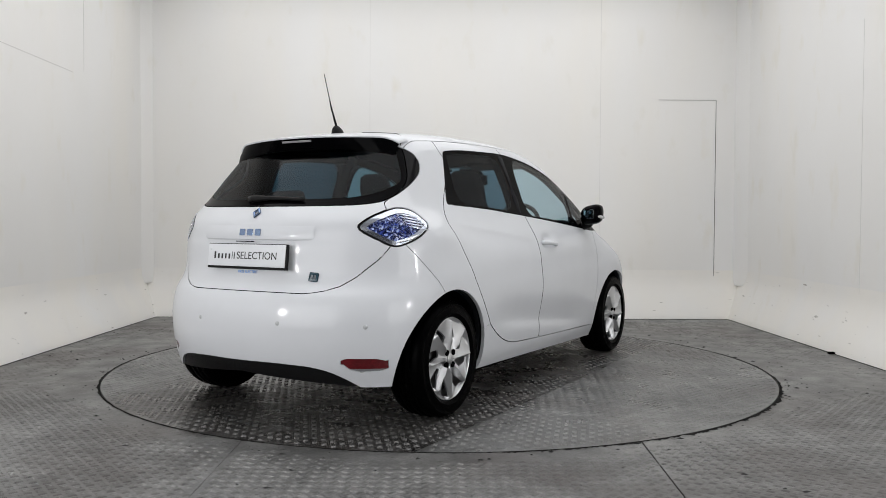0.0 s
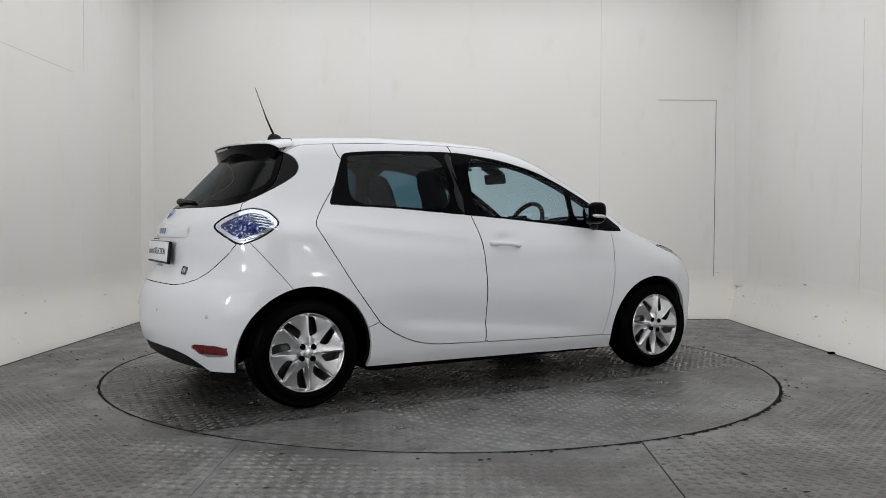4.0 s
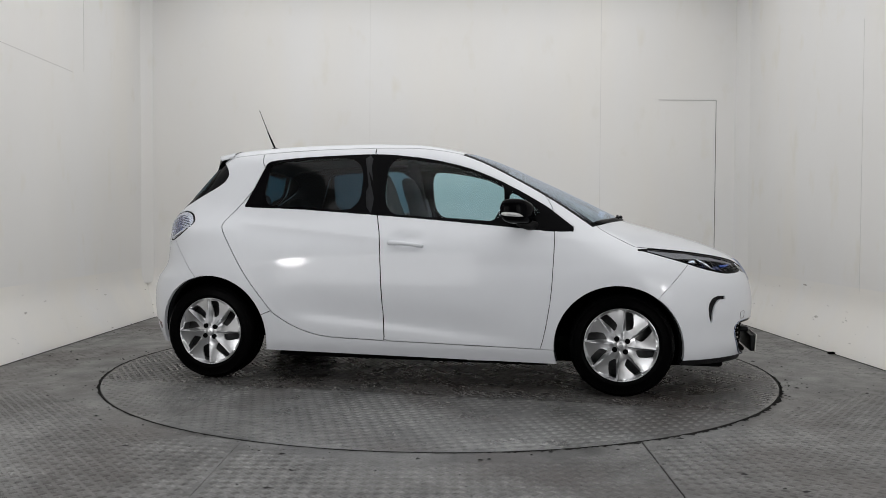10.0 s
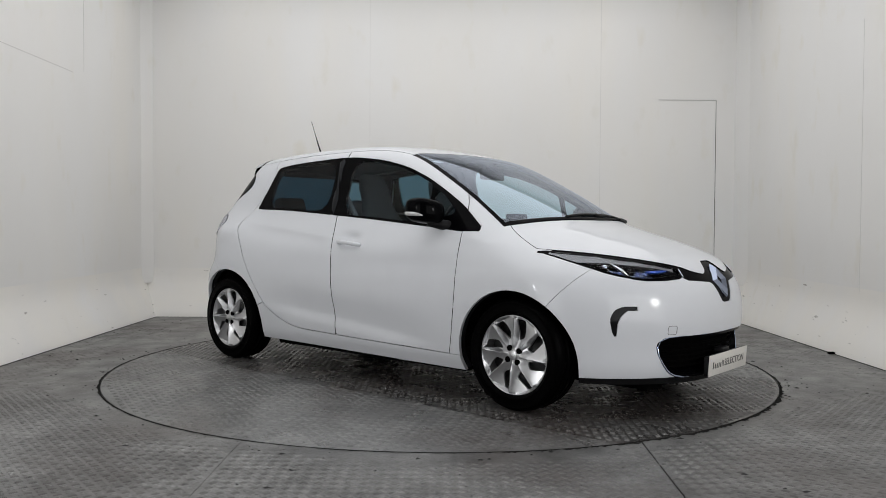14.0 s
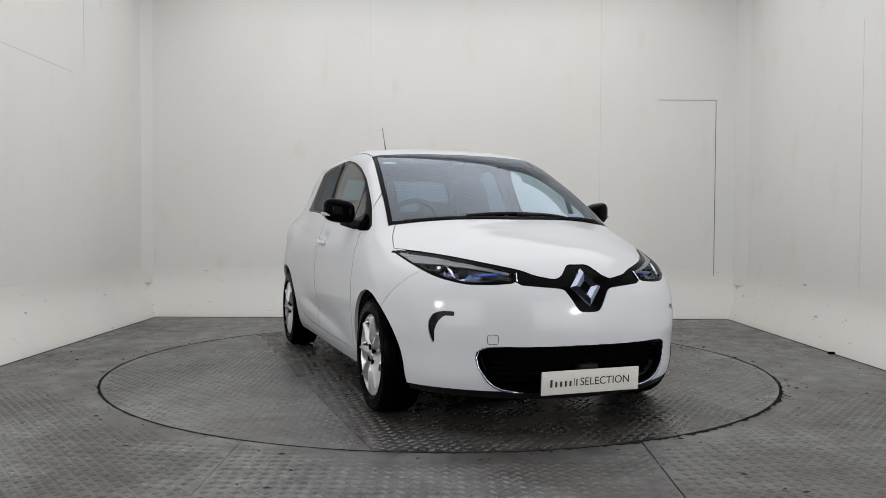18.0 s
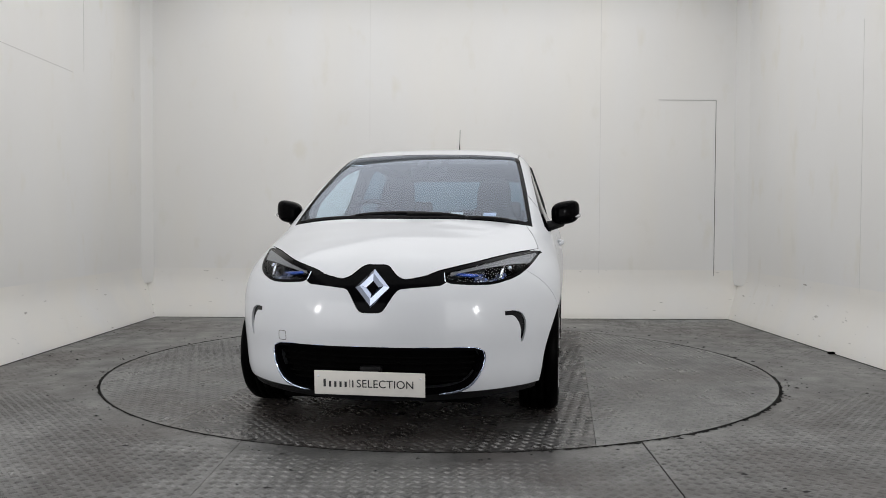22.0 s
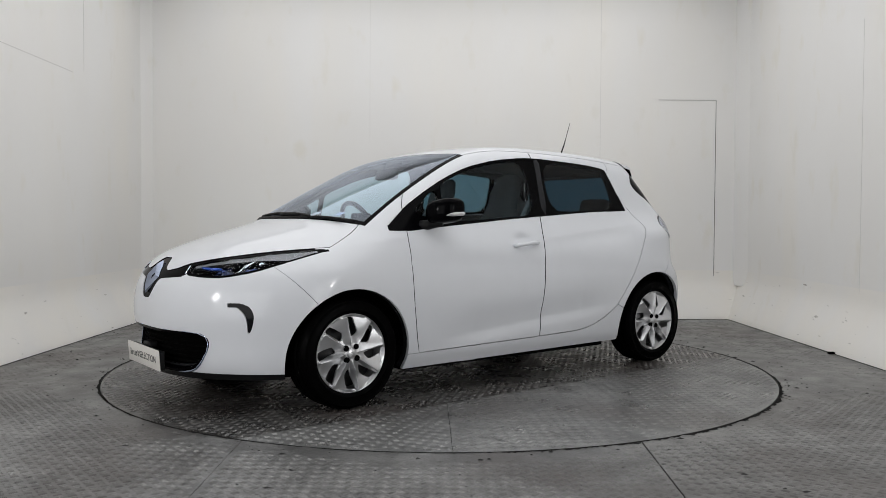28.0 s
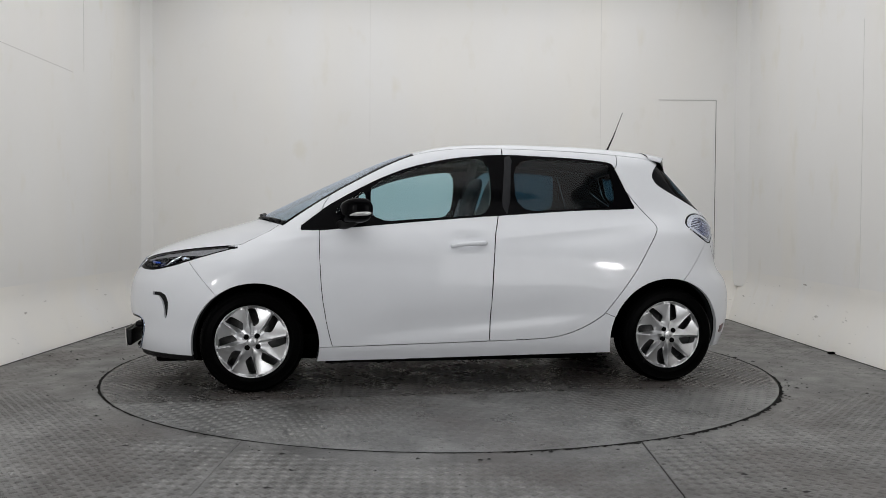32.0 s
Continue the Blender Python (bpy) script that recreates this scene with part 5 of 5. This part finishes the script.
# lower intake: slats and a thin blue-chrome strip along its lower corners
for k in range(6):
    z = .235 + .028 * k
    half = .40 + .016 * k
    pts = [(nose_x(y, z) - .055, y, z) for y in np.linspace(-half, half, 17)]
    part("slat", tube_bm(pts, .006, 6), DARK, low_grille)
for sgn in (1, -1):
    edge = [(.05, .431), (.25, .431), (.40, .430), (.47, .425), (.506, .408), (.516, .374), (.507, .330), (.485, .287), (.462, .257), (.438, .237), (.405, .222), (.36, .213), (.31, .209)]
    part("blue_strip", tube_bm([(nose_x(y, z) + .001, sgn * y, z) for y, z in edge], [.002, .002, .002, .0025, .003, .003, .004, .005, .006, .006, .006, .006, .004], 8), STRIP, front_bumper, "blue chrome strip")
    # headlamp inside: brow and lenses
    head = [o for o in car.children if o.name.startswith("head_lamp")][0 if sgn > 0 else 1]
    brow = [(.738, .853), (.70, .848), (.60, .828), (.50, .806), (.42, .788), (.35, .768)]
    deep = (.050, .046, .030, .022, .018, .014)
    vs = []
    for (y, z), dz in zip(brow, deep):
        vs += [(nose_x(y, z) - .010, sgn * y, z + .004), (nose_x(y, z - dz) - .020, sgn * y, z - dz)]
    bm = mesh_of(vs, [(2 * i, 2 * i + 2, 2 * i + 3, 2 * i + 1) for i in range(5)])
    part("brow", bm, LAMP_BROW, head, "grey inner brow")
    part("chrome_fin", tube_bm([(nose_x(.585, .795) - .03, sgn * .585, .795), (nose_x(.578, .765) - .028, sgn * .578, .765), (nose_x(.572, .735) - .03, sgn * .572, .735)], [.004, .009, .006], 8), LAMP_SILVER, head, "bright upright lamp fin")
    for y, z, r, mt in ((.53, .757, .027, BLACK_GLOSS), (.612, .778, .014, CHROME)):
        part("lens", ring_bm([(.0, .010), (r * .6, .008), (r * .9, .002), (r, -.006), (r * 1.02, -.03)], 24), mt, head,
             m=Matrix.Translation((nose_x(y, z) - .046, sgn * y, z)) @ Matrix.Rotation(radians(-90 + 20 * sgn), 4, "Z"))
    lightbar = [(.49, .752), (.44, .752), (.39, .757), (.355, .762)]
    part("light_bar", tube_bm([(nose_x(y, z) - .03, sgn * y, z) for y, z in lightbar], [.006, .010, .009, .005], 8), LAMP_BLUE, head, "blue light bar")
    part("end_cap", tube_bm([(nose_x(.322, .768) + .001, sgn * .322, .768), (nose_x(.333, .728) + .001, sgn * .333, .728)], .0035, 6), CHROME, head)
    # tail lamp: three pale bars at the outer end and an inner crest
    lamp = [o for o in car.children if o.name.startswith("tail_lamp")][0 if sgn > 0 else 1]
    for k in range(5):
        zz = 1.046 - .0155 * k
        xs = np.linspace(-1.565 + .004 * k, -1.472 + .008 * k, 6)
        part("light_bar", tube_bm([(xx, sgn * (flank_y(xx, zz - .02 * i / 5) - .004), zz - .02 * i / 5) for i, xx in enumerate(xs)], [.002, .0045, .005, .005, .005, .003], 6), LAMP_SILVER, lamp, "pale lamp bar")
    # a thin crest across the lens and a pale crescent under it
    def lamp_point(s_at, z_at):
        ys = np.linspace(.45, .83, 60)
        from_in = np.stack([ys * 0 - 1, ys, ys * 0 + z_at], -1)
        xs = on_body(from_in, from_in - np.array([[1.3, 0, 0]]))[:, 0]
        k = int(np.argmin(np.abs(.835 * (xs + 1.59) + .55 * (ys - .70) - s_at)))
        return (float(xs[k]) - .001, sgn * float(ys[k]), z_at)
    part("crest", tube_bm([lamp_point(-.12 + .125 * i / 5, .983 + .004 * math.sin(math.pi * i / 5)) for i in range(6)], [.001, .0015, .002, .002, .0015, .001], 6), BADGE, lamp, "thin chrome crest")
    part("crescent", tube_bm([lamp_point(-.01 + .13 * i / 6, .905 + .030 * i / 6 + .012 * (i / 6) ** 2) for i in range(7)], [.002, .005, .007, .008, .008, .006, .002], 8), LAMP_SILVER, lamp, "pale silver crescent")
    # mirror
    def shell_point(c):
        sq = [math.copysign(abs(t) ** .66, t) for t in c]
        wide = .5 + .5 * sq[1]
        return Vector((.690 + .084 * sq[0] * (1 - .12 * max(0, sq[1])) - .032 * sq[1], sgn * (.882 + .086 * sq[1]), 1.078 + (.062 + .010 * wide) * sq[2] + .010 * sq[1] - .016 * max(0, -sq[2]) * (1 - wide)))
    mirror_shell = bmesh.new()
    bmesh.ops.create_uvsphere(mirror_shell, u_segments=32, v_segments=20, radius=1)
    for v in mirror_shell.verts:
        v.co = shell_point(v.co)
    if sgn < 0:
        bmesh.ops.reverse_faces(mirror_shell, faces=mirror_shell.faces)
    mirror = part("wing_mirror", mirror_shell, BLACK_GLOSS, doors[sgn < 0], "black gloss wing mirror with a clear indicator")
    part("arm", tube_bm([(.80, sgn * .745, .985), (.75, sgn * .80, .995), (.70, sgn * .86, 1.015)], [.034, .03, .028], 12), BLACK_TRIM, mirror)
    part("mirror_glass", box_bm(.004, .085, .06, (.607, sgn * .883, 1.078), .0015, Matrix.Rotation(radians(17 * sgn), 4, "Z")), MIRROR, mirror, "mirror glass")
    ind = []
    for i in range(11):
        a, low = radians(38 + 92 * i / 10), -.36 + .16 * i / 10
        flat = math.sqrt(1 - low * low)
        ind.append(shell_point((flat * math.cos(a), flat * math.sin(a), low)))
    part("indicator", tube_bm(ind, [.003, .006, .009, .011, .012, .012, .012, .012, .010, .008, .004], 10), INDICATOR, mirror, "clear indicator strip")
    # handle
    hp = [(-.105, .884), (-.09, .885), (-.05, .884), (.0, .881), (.05, .876), (.09, .870), (.112, .866)]
    grip = part("handle", tube_bm([(x, sgn * (flank_y(-.14, z) + o), z) for (x, z), o in zip(hp, (.0, .012, .024, .030, .028, .016, .002))], [.013, .0155, .0145, .013, .013, .013, .010], 12), WHITE, doors[sgn < 0], "white pull handle")
    part("key_cap", ring_bm([(.0, .002), (.004, .002), (.005, .0)], 10), INK, grip, m=Matrix.Translation((-.06, sgn * (flank_y(-.14, .884) + .032), .884)) @ Matrix.Rotation(0 if sgn > 0 else math.pi, 4, "Z"))
    # parking sensors and the tow eye
    for y, z in ((.66, .505), (.26, .515)):
        p = np.array([[tail_x(y, z), y * sgn, z]])
        n = Vector(normal_of(np.array([[p[0, 0], y, z]]))[0])
        n.y *= sgn
        part("sensor", ring_bm([(.0, .002), (.009, .002), (.0105, .0), (.0115, -.001)], 16, "z"), SENSOR, rear_bumper, m=Matrix.Translation(Vector(p[0]) + n * .0005) @ n.to_track_quat("Z", "Y").to_matrix().to_4x4())

ring_at = [(-.455 + .022 * math.copysign(abs(math.cos(a)) ** .4, math.cos(a)), .462 + .022 * math.copysign(abs(math.sin(a)) ** .4, math.sin(a))) for a in [2 * math.pi * i / 32 for i in range(33)]]
loop = [(nose_x(-ty, tz) + .0004, ty, tz) for ty, tz in ring_at]
part("tow_cover", tube_bm(loop, .0014, 5), GAP_GREY, front_bumper, "round-cornered tow eye cover")

# aerial
aerial = part("aerial", tube_bm([(-1.205, -.03, 1.557), (-1.25, -.03, 1.652), (-1.270, -.032, 1.702), (-1.322, -.036, 1.832)], [.007, .005, .0028, .0022], 8), BLACK_TRIM, roof, "thin black aerial")
base = bmesh.new()
bmesh.ops.create_uvsphere(base, u_segments=20, v_segments=10, radius=1)
for v in base.verts:
    v.co = Vector((-1.19 + .055 * v.co.x, .022 * v.co.y - .03, 1.507 + (.052 if v.co.z > 0 else .01) * v.co.z * (1 - .25 * v.co.x)))
part("foot", base, BLACK_TRIM, aerial)


def screen_point(x, y, lift):
    s = np.array([[x, y, .9]])
    p = on_body(s, s + np.array([[0, 0, .9]]))
    n = normal_of(p)[0]
    return Vector(p[0]) + Vector(n) * lift


# wipers
def wiper(pivot, tip, back, name="wiper"):
    pts = [screen_point(pivot[0] + (tip[0] - pivot[0]) * t, pivot[1] + (tip[1] - pivot[1]) * t, .014) for t in np.linspace(0, 1, 9)]
    arm = part(name, tube_bm(pts[:6], [.012, .010, .009, .008, .008, .007], 6), BLACK_TRIM, windscreen, "black wiper")
    bl = [screen_point(back[0] + (tip[0] - back[0]) * t, back[1] + (tip[1] - back[1]) * t, .010) for t in np.linspace(0, 1, 13)]
    part("blade", tube_bm(bl, .009, 6), BLACK_TRIM, arm)


wiper((1.285, .01), (1.262, .33), (1.264, -.29))
wiper((1.19, .56), (1.262, .345), (1.182, .575))
cw = [(1.318 - .40 * y * y - .02, y) for y in np.linspace(-.62, .62, 31)]
part("scuttle", tube_bm([screen_point(x, y, -.004) for x, y in cw], .014, 6), BLACK_TRIM, windscreen, "black scuttle trim")
# the tailgate's seam over the roof and down beside the spoiler
for sgn in (1, -1):
    seam = [screen_point(-1.255, v, .0015) for v in (.25, .33, .41, .48)]
    seam += [Vector((xx, flank_y(xx, zz) + .0015, zz)) for xx, zz in ((-1.262, 1.472), (-1.285, 1.450), (-1.325, 1.412))]
    part("gate_seam", tube_bm([(v.x, sgn * v.y, v.z) for v in seam], .0022, 5), DARK, roof, "dark seam round the tailgate")
# rear wiper and stickers
rw = [(tail_x(y, 1.115 + .012 * math.cos(y * 6)) - .016, y, 1.115 + .012 * math.cos(y * 6)) for y in np.linspace(-.24, .12, 11)]
rear_wiper = part("rear_wiper", tube_bm(rw, [.006, .010, .010, .010, .010, .011, .012, .014, .018, .022, .016], 8), BLACK_TRIM, tailgate, "black rear wiper")
for y, z0, w, h, mt in ((-.50, 1.40, .085, .022, PLATE_WHITE), (.46, 1.065, .075, .045, PALE_BLUE), (.28, 1.07, .07, .03, PLATE_WHITE)):
    x0 = 1.2
    for _ in range(40):
        p = screen_point(x0, y, 0)
        x0 += (p.z - z0) * 1.2
    p = screen_point(x0, y, -.012)
    part("sticker", box_bm(.001, w, h, (0, 0, 0), 0), mt, windscreen, "small sticker inside the glass", m=Matrix.Translation(p) @ Matrix.Rotation(radians(-64), 4, "Y"))


# ---- what turns: the table and the car that stands on it ----
TURN = [(0, 59.39), (2, 45.13), (4, 30.865), (6, 16.54), (8, 2.196), (10, -12.18), (12, -26.577), (14, -40.99), (16, -55.424), (18, -69.86), (20, -84.309), (22, -98.757),
        (24, -113.202), (26, -127.64), (28, -142.068), (30, -156.48), (32, -170.875)]


def motions():
    walk(turntable, [(t, pose(0, 0, 0, 0, 0, a)) for t, a in TURN])
    walk(car, [(t, pose(0, 0, 0, 0, 0, a) @ pose(-.0425, -.008, 0)) for t, a in TURN])


motions()
